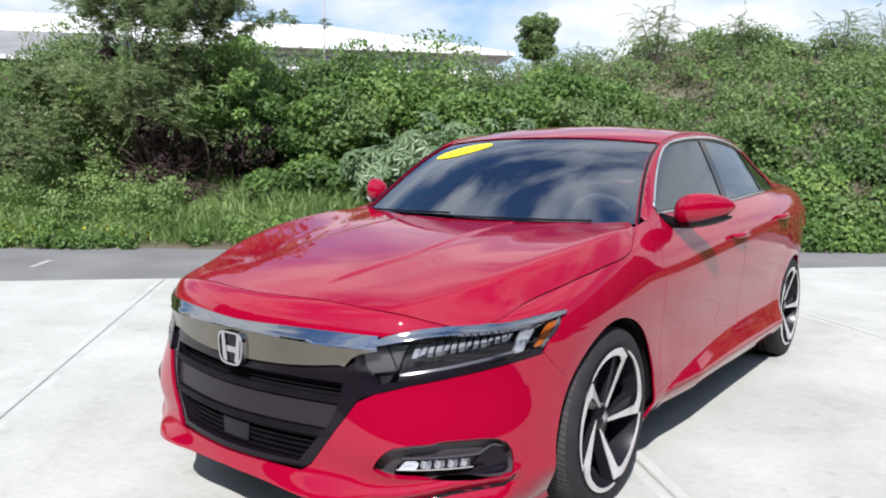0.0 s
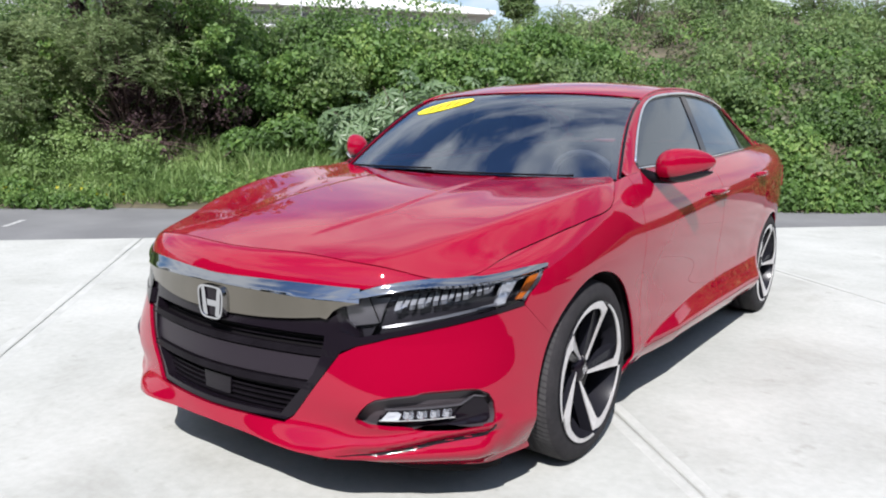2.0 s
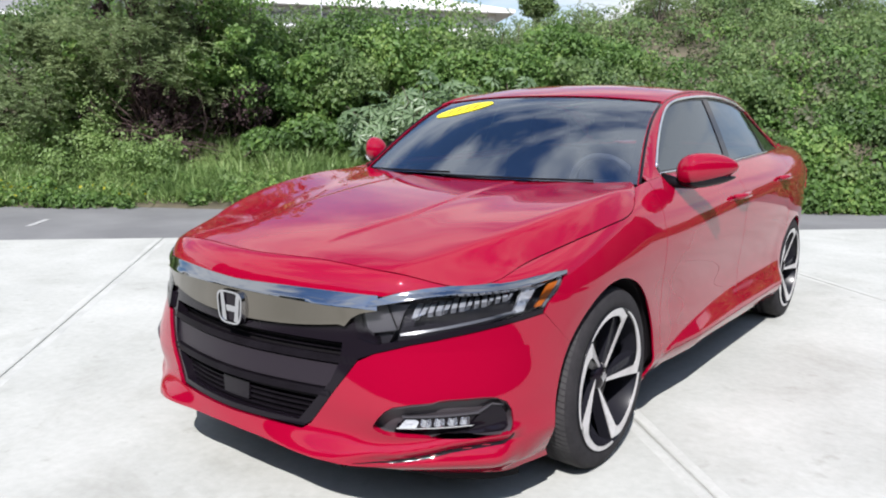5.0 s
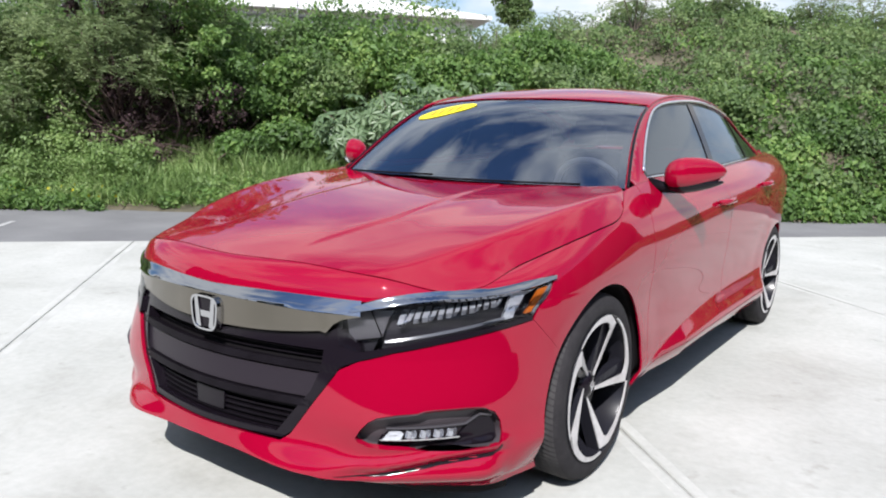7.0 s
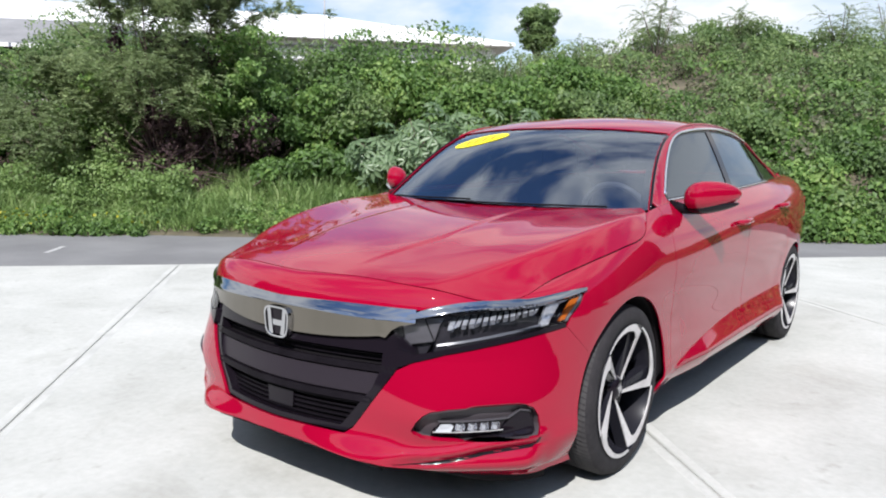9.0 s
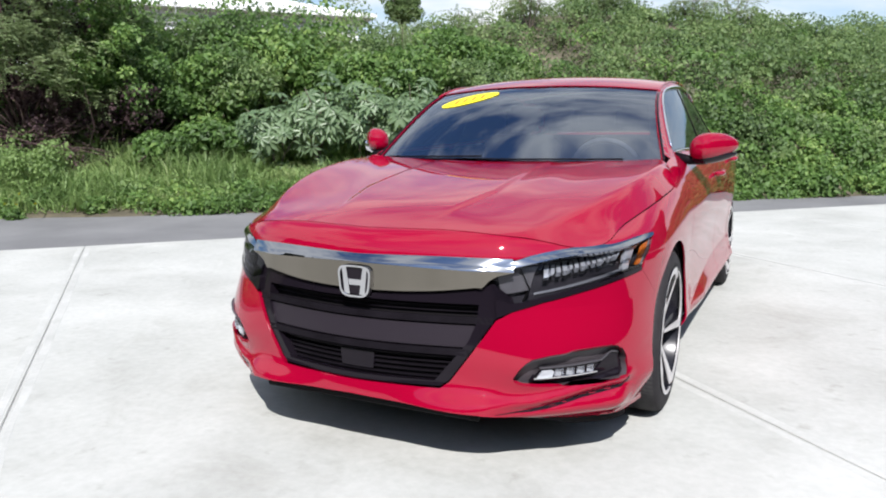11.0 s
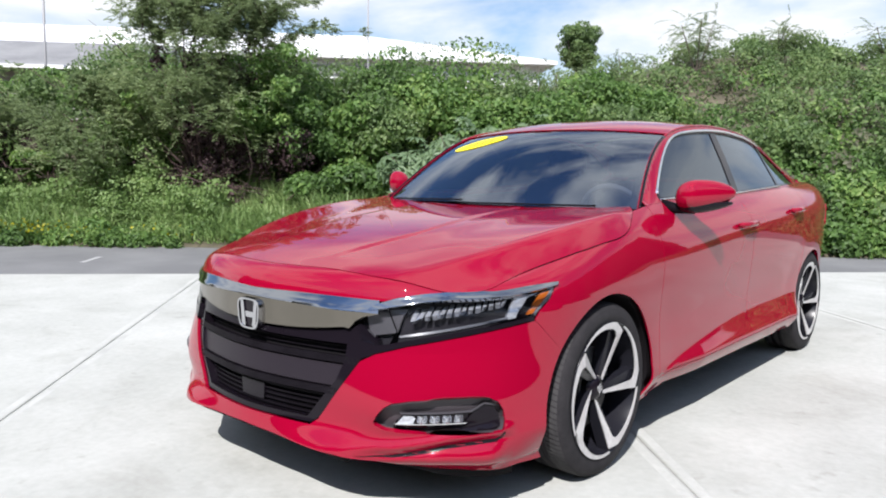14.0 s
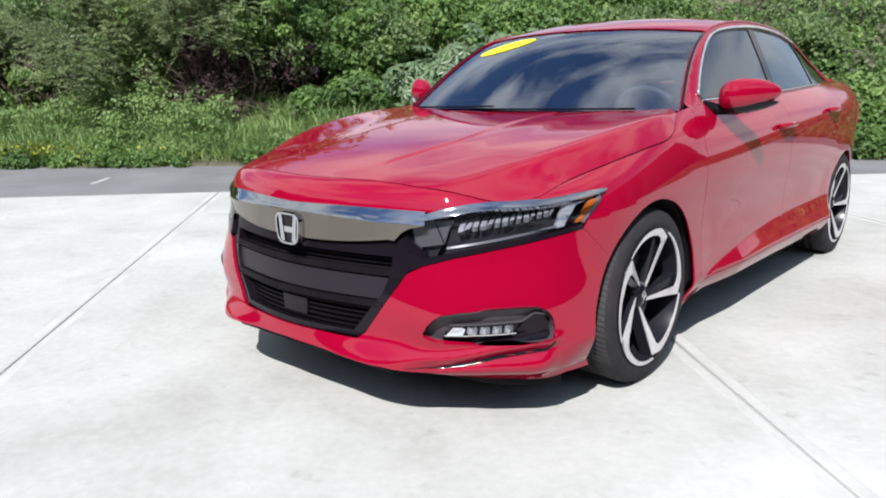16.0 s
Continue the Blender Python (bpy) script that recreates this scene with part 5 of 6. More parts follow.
dash_bm = bmesh.new()
vs = [dash_bm.verts.new(spot(s, n, -0.016)) for s, n in ((-3.73, 6.42), (-3.72, 7.05), (-3.65, 7.05), (-3.66, 6.42))]
dash_bm.faces.new(vs)
tagged(part("road_marking", dash_bm, ROAD_PAINT, None, "short worn white road marking", False), kind="structure")

# an unseen dark belt, added for the car's reflections, closes the place behind the camera and at the road's end
backdrop_bm = bmesh.new()
rows = []
for k in range(110):
    a = radians(-205 + 222 * k / 109)
    far = 37 + 1.5 * noise.noise((k * 0.7, 1.3, 0))
    top = 14.5 + 1.8 * noise.noise((k * 0.5, 3.1, 0)) + 1.0 * noise.noise((k * 1.7, 7.7, 0))
    rows.append([backdrop_bm.verts.new(spot(far * math.cos(a) + 0.9 * noise.noise((k * 0.9, z, 4)), far * math.sin(a) + 0.9 * noise.noise((k * 0.9, z, 9)), z - 0.02)) for z in (0, top * 0.35, top * 0.7, top)])
for r0, r1 in zip(rows, rows[1:]):
    for i in range(3):
        backdrop_bm.faces.new((r0[i], r1[i], r1[i + 1], r0[i + 1]))
tagged(part("backdrop", backdrop_bm, textured(material("dark_backdrop", (0.05, 0.08, 0.03), 0.9), 0.5, (0.012, 0.017, 0.010), (0.024, 0.032, 0.018), 0.1), None, "unseen dark backdrop in the shape of trees, added for the car's reflections"), kind="structure")

# ---- plants ----
rng = np.random.default_rng(7)
ALONG_A, AWAY_A = np.array(ALONG), np.array(AWAY)


def spots(s, n, z):
    return np.asarray(s)[:, None] * ALONG_A + np.asarray(n)[:, None] * AWAY_A + np.stack((0 * np.asarray(z), 0 * np.asarray(z), np.asarray(z) + LOT_Z), 1)


def unit(v):
    return v / (np.linalg.norm(v, axis=1)[:, None] + 1e-9)


def scatter_mesh(name, verts, faces, mat, parent=None, label=""):
    """A mesh from large arrays of points and triangles."""
    me = bpy.data.meshes.new(name)
    me.vertices.add(len(verts))
    me.vertices.foreach_set("co", np.ascontiguousarray(verts, np.float32).ravel())
    me.loops.add(faces.size)
    me.loops.foreach_set("vertex_index", np.ascontiguousarray(faces, np.int32).ravel())
    me.polygons.add(len(faces))
    me.polygons.foreach_set("loop_start", np.arange(0, faces.size, 3, dtype=np.int32))
    me.update(calc_edges=True)
    return finish(name, me, mat, parent, label, False)


def leaf_arrays(at, axis, normal, length, width):
    """Folded leaves: two triangles each, from a base along an axis."""
    axis = unit(axis)
    side = unit(np.cross(axis, normal))
    up = np.cross(side, axis)
    L, W = length[:, None], width[:, None]
    base, tip = at - axis * L * 0.5, at + axis * L * 0.5 - up * L * 0.12
    mid = at + axis * L * 0.02 + up * W * 0.22
    v = np.stack((base, mid - side * W * 0.5, tip, mid + side * W * 0.5), 1).reshape(-1, 3)
    k = np.arange(len(at))[:, None] * 4
    f = np.concatenate((k + np.array((0, 1, 2)), k + np.array((0, 2, 3))), 1).reshape(-1, 3)
    return v, f


def clumps(centres, radii, per, size, flat=0.75, up_bias=0.35):
    """Leaves over the outer shells of rounded clumps."""
    m = len(centres)
    d = unit(rng.normal(size=(m * per, 3)) + np.array((0, 0, up_bias)) + np.repeat(np.full((m, 1), 1.0), per, 0) * (-AWAY_A * 0.35))
    r = np.repeat(radii, per)[:, None] * (0.55 + 0.5 * rng.random((m * per, 1)) ** 0.6)
    at = np.repeat(centres, per, 0) + d * r * np.array((1, 1, flat))
    normal = unit(d + rng.normal(size=d.shape) * 0.55 + np.array((0, 0, 0.5)))
    axis = np.cross(normal, rng.normal(size=d.shape)) - np.array((0, 0, 0.35))
    length = np.repeat(size, per) * (0.6 + 0.8 * rng.random(m * per))
    return leaf_arrays(at, axis, normal, length, length * (0.5 + 0.25 * rng.random(m * per)))


def joined(arrays):
    vs, fs, k = [], [], 0
    for v, f in arrays:
        vs.append(v)
        fs.append(f + k)
        k += len(v)
    return np.concatenate(vs), np.concatenate(fs)


def bank_height(s, t):
    """Soil of the bank: t metres beyond the road's far edge."""
    right = step(2.0, 7.0, s)
    left_z = 0.17 * np.clip(t, 0, 4) + 0.30 * np.clip(t - 2.2, 0, 3.5) + 0.6 * step(4.3, 6.2, t)
    right_z = 0.85 * step(0, 1.1, t) + 0.385 * (0.74 + 0.26 * step(4.5, 11.0, s)) * np.clip(t - 0.6, 0, 10)
    return left_z * (1 - right) + right_z * right


# soil sheet of the bank
ss, ts = np.linspace(-30, 40, 141), np.concatenate((np.linspace(-0.25, 4, 18), np.linspace(4.4, 16, 20)))
S, T = np.meshgrid(ss, ts, indexing="ij")
Z = bank_height(S, np.maximum(T, 0)) + 0.05 * np.array([[noise.noise((a * 0.9, b * 0.9, 0)) for b in ts] for a in ss]) - 0.015
Z = np.where(T < 0.0, -0.05, Z)
Z = np.where(T > 13, Z * (1 - step(13, 16, T)) - 0.1, Z)
pts = spots(S.ravel(), (far_edge(S) + T).ravel(), Z.ravel())
quads = [(i * len(ts) + j, (i + 1) * len(ts) + j, (i + 1) * len(ts) + j + 1, i * len(ts) + j + 1) for i in range(len(ss) - 1) for j in range(len(ts) - 1)]
tagged(mesh("bank", pts, quads, SOIL, None, "dark earth bank behind the road"), kind="structure")

# vines that cover the slope on the road's far side
def slope_cover(s0, s1, t0, t1, count, radius, per, size, lift, name, mat, label, mound=0.28):
    s, t = rng.uniform(s0, s1, count), t0 + (t1 - t0) * rng.random(count) ** 1.25
    r = rng.uniform(*radius, count)
    lump = np.array([noise.noise((a * 0.62, b * 0.75, 5.0)) + 0.6 * noise.noise((a * 1.5, b * 1.7, 9.0)) for a, b in zip(s, t)])
    keep = lump > -0.42 + 0.2 * rng.random(count)             # hollows between the mounds stay open
    s, t, r, lump = s[keep], t[keep], r[keep], lump[keep]
    count = len(s)
    n = far_edge(s) + t
    z = bank_height(s, t) + r * lift * (0.4 + 0.9 * rng.random(count)) * (1 - 0.45 * step(3.5, 6.5, t)) + mound * (lump - 0.35)
    c = spots(s, n, z)
    v, f = clumps(c, r, per, rng.uniform(*size, count))
    return tagged(scatter_mesh(name, v, f, mat, None, label), category="plants", kind="stuff")


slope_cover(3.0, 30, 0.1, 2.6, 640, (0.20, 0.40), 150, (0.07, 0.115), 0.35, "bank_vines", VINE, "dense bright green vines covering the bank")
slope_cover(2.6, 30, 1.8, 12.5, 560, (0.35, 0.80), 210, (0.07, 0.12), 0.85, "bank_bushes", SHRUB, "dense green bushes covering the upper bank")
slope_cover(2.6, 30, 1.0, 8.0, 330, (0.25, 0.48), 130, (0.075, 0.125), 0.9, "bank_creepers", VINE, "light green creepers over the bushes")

slope_cover(4.0, 16, 0.0, 2.4, 340, (0.20, 0.36), 140, (0.065, 0.11), 0.35, "bank_foot_vines", VINE, "bright green vines hanging to the road edge")
slope_cover(4.5, 18, 0.5, 3.2, 340, (0.20, 0.40), 150, (0.065, 0.105), 0.5, "bank_face_vines", SHRUB, "green leafy vines over the steep bank face")
slope_cover(3.0, 30, 1.2, 12.0, 260, (0.22, 0.42), 110, (0.05, 0.09), 1.0, "olive_scrub", DRY, "olive and brown dry scrub between the bushes")
slope_cover(4.0, 30, 4.0, 9.5, 200, (0.22, 0.42), 120, (0.05, 0.09), 0.95, "ridge_scrub", DRY, "olive and brown dry scrub along the ridge")
slope_cover(8.5, 30, 6.5, 10.5, 150, (0.35, 0.60), 190, (0.07, 0.11), 0.9, "ridge_bushes", SHRUB, "green bushes along the ridge of the bank")

# verge: low leafy weeds in front, tall grass behind
slope_cover(-16, 4.5, -0.10, 1.2, 640, (0.12, 0.26), 90, (0.05, 0.09), 0.45, "verge_weeds", VINE, "low leafy weeds along the road edge", 0.08)
slope_cover(-16, 4.5, 0.7, 3.8, 900, (0.12, 0.28), 75, (0.05, 0.08), 0.45, "verge_herbs", HERB, "green herbs among the verge grass", 0.08)
slope_cover(-10, -2.6, 0.9, 3.0, 560, (0.14, 0.28), 75, (0.045, 0.075), 2.2, "tall_herbs", HERB, "tall hazy green herbs in front of the bushes", 0.08)
slope_cover(-10, -3.7, 1.6, 3.0, 330, (0.14, 0.26), 75, (0.05, 0.08), 4.0, "bank_herbs", HERB, "tall hazy green herbs at the foot of the thorn bushes", 0.08)
m = 46000
s, t = rng.uniform(-17, 5.0, m), 0.2 + 3.6 * rng.random(m)
root = spots(s, far_edge(s) + t, bank_height(s, t) - 0.02)
patch = np.array([noise.noise((a * 0.8, b * 0.8, 2)) for a, b in zip(s, t)])
tall = rng.uniform(0.16, 0.50, m) * (0.55 + 0.45 * step(0.1, 1.2, t)) * (1 + 0.9 * patch)
bend = rng.normal(size=(m, 3)) * 0.22
bend[:, 2] = 0
flat_side = unit(np.cross(bend + 1e-4, np.array((0, 0, 1.0)))) * rng.uniform(0.008, 0.016, m)[:, None]
mid = root + bend * 0.35 + np.array((0, 0, 1)) * (tall * 0.6)[:, None]
tip = root + bend * 1.3 + np.array((0, 0, 1)) * tall[:, None]
v = np.stack((root - flat_side, root + flat_side, mid + flat_side * 0.8, mid - flat_side * 0.8, tip), 1).reshape(-1, 3)
k = np.arange(m)[:, None] * 5
f = np.concatenate((k + np.array((0, 1, 2)), k + np.array((0, 2, 3)), k + np.array((3, 2, 4))), 1).reshape(-1, 3)
tagged(scatter_mesh("verge_grass", v, f, GRASS, None, "tall uneven green grass on the verge"), category="grass", kind="stuff")
m = 160
s, t = rng.normal(-5.6, 0.9, m), rng.uniform(0.0, 0.35, m)
c = spots(s, far_edge(s) + t, bank_height(s, t) + rng.uniform(0.12, 0.30, m))
v, f = leaf_arrays(c, rng.normal(size=(m, 3)), unit(rng.normal(size=(m, 3)) + np.array((0, 0, 1.5))), np.full(m, 0.06), np.full(m, 0.05))
tagged(scatter_mesh("yellow_leaves", v, f, leafy("yellow_leaf", (0.35, 0.33, 0.01), (0.5, 0.46, 0.02), (0.6, 0.55, 0.03)), None, "small yellow leaves among the weeds"), category="plants", kind="stuff")


def stems(parent, base, tips, radius, mat=BARK, bow=0.15):
    for tip in tips:
        b, e = Vector(base), Vector(tip)
        mids = [b.lerp(e, q) + Vector((rng.normal() * bow, rng.normal() * bow, bow * 1.5 * math.sin(q * math.pi))) * math.sin(q * math.pi) for q in (0, 0.25, 0.5, 0.75, 1)]
        part("stem", tube(mids, [radius, radius * 0.85, radius * 0.65, radius * 0.45, radius * 0.2], 6), mat, parent)


def shrub(s, n, z, wide, tall, mat, label, per=230, lumps=16, size=(0.055, 0.09), name="shrub"):
    """A shrub of several leafy lumps on a few stems."""
    ob = bare(name, label, "shrub", "shrubs on the bank")
    base = np.array(spot(s, n, z))
    q = unit(rng.normal(size=(lumps, 3)) + np.array((0, 0, 0.5)))
    q[:, 2] = np.abs(q[:, 2])
    c = base + q * np.array((wide, wide, tall * 0.62)) * (0.35 + 0.5 * rng.random((lumps, 1))) + np.array((0, 0, tall * 0.28))
    r = rng.uniform(0.24, 0.42, lumps) * (wide + tall) / 2.2
    v, f = clumps(c, r, per, rng.uniform(*size, lumps))
    scatter_mesh("crown", v, f, mat, ob)
    stems(ob, base - np.array((0, 0, 0.1)), c[:4], 0.03)
    return ob


D, T = "dark green roadside shrub", "vine-covered green shrub behind the grass"
for s, dn, wide, tall, mat, label in (
        (-15.0, 3.4, 1.5, 1.9, SHRUB, D), (-13.0, 3.0, 1.4, 1.8, VINE, T), (-11.2, 3.4, 1.4, 1.9, SHRUB, D), (-9.4, 2.9, 1.3, 1.7, VINE, T), (-7.8, 3.3, 1.3, 1.9, SHRUB, D),
        (-6.3, 2.8, 1.1, 1.0, VINE, T), (-5.2, 3.8, 1.2, 2.1, SHRUB, D), (-12.2, 5.0, 1.6, 1.7, SHRUB, D), (-9.0, 5.2, 1.6, 1.7, VINE, T), (-6.2, 5.2, 1.5, 2.0, SHRUB, D),
        (-4.4, 4.9, 1.3, 2.4, VINE, T), (-2.9, 4.6, 1.3, 2.5, SHRUB, D), (-1.4, 4.5, 1.1, 2.5, VINE, T), (-0.5, 4.5, 1.2, 2.5, SHRUB, D), (-0.2, 2.5, 0.75, 1.15, VINE, "low bright green shrub beside the grass"),
        (0.4, 3.4, 1.1, 2.3, SHRUB, D), (1.3, 3.9, 1.1, 2.5, VINE, T), (1.0, 5.0, 1.3, 2.5, SHRUB, D), (2.3, 3.3, 1.1, 2.4, VINE, T), (2.9, 4.6, 1.3, 2.3, SHRUB, D), (3.5, 3.2, 1.1, 2.1, VINE, T),
        (1.6, 4.5, 1.2, 2.9, VINE, T), (2.6, 4.7, 1.2, 2.9, SHRUB, D), (0.3, 4.6, 1.1, 2.8, VINE, T), (4.6, 2.8, 1.1, 1.7, SHRUB, D), (4.6, 4.6, 1.2, 1.7, VINE, T), (5.7, 4.4, 1.3, 1.5, VINE, T), (-1.9, 5.4, 1.3, 2.0, SHRUB, D), (-0.8, 5.6, 1.3, 2.0, SHRUB, D), (-3.4, 5.8, 1.3, 2.0, SHRUB, D), (-9.6, 6.4, 1.6, 1.35, SHRUB, D), (-7.6, 6.6, 1.6, 1.45, VINE, T), (-11.8, 6.4, 1.6, 1.3, SHRUB, D), (-14.0, 6.0, 1.6, 1.35, VINE, T), (-5.6, 6.4, 1.5, 2.2, SHRUB, D), (-1.15, 3.1, 0.75, 1.9, VINE, T), (-0.3, 3.2, 0.85, 2.0, VINE, T), (-1.75, 3.7, 0.7, 2.5, VINE, T), (-0.9, 2.2, 0.6, 0.9, VINE, "low bright green shrub beside the grass")):
    shrub(s, float(far_edge(s)) + dn, float(bank_height(s, dn)), wide, tall, mat, label, per=230 if mat is VINE else 300, size=(0.07, 0.125) if mat is VINE else (0.055, 0.09))


def twigs(origin, direction, count, length, leaflets, size):
    """Arching twigs with paired narrow leaflets."""
    out_v, out_f = [], []
    d = unit(direction)
    q = np.linspace(0.12, 1, leaflets)
    side = unit(np.cross(d, np.array((0, 0, 1.0))) + 1e-4)
    for sgn in (1, -1):
        at = origin[:, None] + d[:, None] * (q[None, :, None] * length[:, None, None]) + np.array((0, 0, -0.35)) * (q ** 2)[None, :, None] * length[:, None, None]
        axis = side[:, None] * sgn + d[:, None] * 0.6 + rng.normal(size=at.shape) * 0.25
        at = at + unit(axis.reshape(-1, 3)).reshape(at.shape) * size * 0.45
        n = at.shape[0] * at.shape[1]
        normal = unit(np.array((0, 0, 1.0)) + rng.normal(size=(n, 3)) * 0.4)
        out_v.append(leaf_arrays(at.reshape(-1, 3), axis.reshape(-1, 3), normal, np.full(n, size) * rng.uniform(0.7, 1.2, n), np.full(n, size * 0.38)))
    return joined(out_v)


TREE_RNG = np.random.default_rng(41)


def feathery_tree(s, n, z, limbs, reach, top, count, label, name="tree", trunk=0.06, low=0.9, size=0.075, twig=(0.35, 0.85), loose=0.10):
    """A many-limbed tree with long arching twigs and fine leaflets."""
    ob = bare(name, label, "tree")
    base = np.array(spot(s, n, z))
    origins, ways = [], []
    for k in range(limbs):
        a = k * math.tau / limbs + TREE_RNG.uniform(-0.3, 0.3)
        out = np.array((math.cos(a), math.sin(a), 0)) * reach * TREE_RNG.uniform(0.35, 1.0)
        end = base + out + np.array((0, 0, TREE_RNG.uniform(low + 0.5, top)))
        kink = base + out * 0.35 + np.array((0, 0, TREE_RNG.uniform(0.5, 0.9) * (end - base)[2] * 0.6))
        q = np.linspace(0, 1, 8)[:, None]
        path = (1 - q) ** 2 * base + 2 * q * (1 - q) * kink + q ** 2 * end
        part("limb", tube([tuple(p) for p in path], [max(0.012, trunk * (1 - 0.9 * x)) for x in q[:, 0]], 6), BARK, ob)
        m = count // limbs
        at = np.interp(TREE_RNG.random(m) ** 0.6 * 0.7 + 0.3, q[:, 0], np.arange(8))
        i = np.minimum(at.astype(int), 6)
        origins.append(path[i] + (path[i + 1] - path[i]) * (at - i)[:, None] + TREE_RNG.normal(size=(m, 3)) * loose)
        ways.append(TREE_RNG.normal(size=(m, 3)) * np.array((1, 1, 0.45)) + out / (np.linalg.norm(out) + 0.1) * 0.7 + np.array((0, 0, 0.35)))
    o, w = np.concatenate(origins), np.concatenate(ways)
    v, f = twigs(o, w, len(o), TREE_RNG.uniform(*twig, len(o)), 14 if twig[1] > 0.6 else 10, size)
    scatter_mesh("crown", v, f, FEATHER, ob)
    return ob


def thorn_tree(s, n, z, wide, deep, tall, low, sprays, label, hollow=None, limbs=12, shoots_out=6):
    """A broad thorn tree: thin dark limbs, and flat feathery sprays layered over a crown that hangs towards the road."""
    ob = bare("tree", label, "tree")
    base = np.array(spot(s, n, z))
    turn = np.stack((ALONG_A, AWAY_A, np.array((0, 0, 1.0))))
    q = unit(TREE_RNG.normal(size=(sprays, 3)) + np.array((0, -0.35, 0.15)))
    q = q * (0.45 + 0.58 * TREE_RNG.random((sprays, 1)) ** 0.45)
    mid = (low + tall) / 2
    local = q * np.array((wide, deep, (tall - low) / 2)) + np.array((0, 0, mid)) + TREE_RNG.normal(size=(sprays, 3)) * 0.14
    if hollow:
        h = (local - np.array(hollow)) / np.array((0.80, 2.2, 0.62))
        local = local[(h ** 2).sum(1) > 1]
    local = local[local[:, 2] > 0.35]
    c = base + local @ turn
    m = len(c)
    per = 22
    out = unit((local - np.array((0, 0.4, mid))) * np.array((1, 1, 0.5)))
    way = unit(np.repeat(out, per, 0) * 0.9 + TREE_RNG.normal(size=(m * per, 3)) * np.array((0.9, 0.9, 0.65)) + np.array((0, 0, 0.40)))
    o = np.repeat(c, per, 0) + TREE_RNG.normal(size=(m * per, 3)) * np.array((0.12, 0.12, 0.10))
    v, f = twigs(o, way @ turn, m * per, TREE_RNG.uniform(0.16, 0.36, m * per), 8, 0.066)
    shoots = [(v, f)]
    high = c[c[:, 2] > base[2] + mid + 0.10 * (tall - low)]
    for k in range(shoots_out):                              # long arching shoots that stand out of the crown
        root = high[int(TREE_RNG.integers(len(high)))]
        lean = np.array((TREE_RNG.normal() * 0.8 + 0.3, TREE_RNG.normal() * 0.5, 0)) @ turn
        size = TREE_RNG.uniform(0.45, 1.15)
        q = np.linspace(0, 1, 7)[:, None]
        path = root + (lean * (0.4 * q + 0.6 * q ** 2) + np.array((0, 0, 1.0)) * (1.1 * q - 0.45 * q ** 2)) * size
        part("shoot", tube([tuple(p) for p in path], list(np.linspace(0.011, 0.003, 7)), 5), BROWN_TWIG, ob)
        at = np.repeat(path[1:], 16, 0) + TREE_RNG.normal(size=(96, 3)) * 0.045
        shoots.append(twigs(at, TREE_RNG.normal(size=(96, 3)) * 0.7 + lean * 0.8 + np.array((0, 0, 0.5)), 96, TREE_RNG.uniform(0.06, 0.17, 96), 6, 0.058))
    v, f = joined(shoots)
    scatter_mesh("crown", v, f, FEATHER, ob)
    for k in range(limbs * 2):
        root = c[int(TREE_RNG.integers(m))]
        if root[2] > base[2] + mid:
            d = np.array((TREE_RNG.normal() * 0.35, TREE_RNG.normal() * 0.35, TREE_RNG.uniform(0.25, 0.6)))
            part("bare_twig", tube([tuple(root), tuple(root + d * 0.5 + TREE_RNG.normal(size=3) * 0.05), tuple(root + d)], [0.010, 0.007, 0.003], 5), BROWN_TWIG, ob)
    for k in range(limbs):
        end = c[int(TREE_RNG.integers(m))]
        kink = base * 0.55 + end * 0.45 + np.array((0, 0, 0.35)) + TREE_RNG.normal(size=3) * 0.2
        t = np.linspace(0, 1, 8)[:, None]
        path = (1 - t) ** 2 * base + 2 * t * (1 - t) * kink + t ** 2 * end
        part("limb", tube([tuple(p) for p in path], [max(0.007, 0.034 * (1 - 0.85 * x)) for x in t[:, 0]], 6), BROWN_TWIG, ob)
    return ob


thorn_tree(-3.12, 11.2, 0.55, 1.5, 1.6, 4.1, 0.5, 130, "dark feathery thorn tree spreading over the verge", (0.30, -1.2, 0.75), 16, 46)
thorn_tree(-4.9, 11.0, 0.55, 1.1, 1.2, 2.05, 0.3, 50, "dark feathery thorn bush beside the verge", None, 7)
thorn_tree(-8.4, 11.8, 0.8, 1.9, 1.5, 2.0, 0.2, 130, "dark feathery thorn bush on the bank", None, 7)
# creepers that climb into the thorn tree
m = 60
s, t = np.concatenate((rng.normal(-1.9, 0.45, 40), rng.normal(-4.6, 0.5, 20))), rng.uniform(1.7, 3.0, m)
c = spots(s, far_edge(s) + t, np.where(s > -3, rng.uniform(1.7, 3.3, m), rng.uniform(1.3, 2.4, m)))
v, f = clumps(c, rng.uniform(0.14, 0.30, m), 90, rng.uniform(0.06, 0.10, m))
tagged(scatter_mesh("climbing_vines", v, f, VINE, None, "bright green creepers climbing through the thorn tree"), category="plants", kind="stuff")
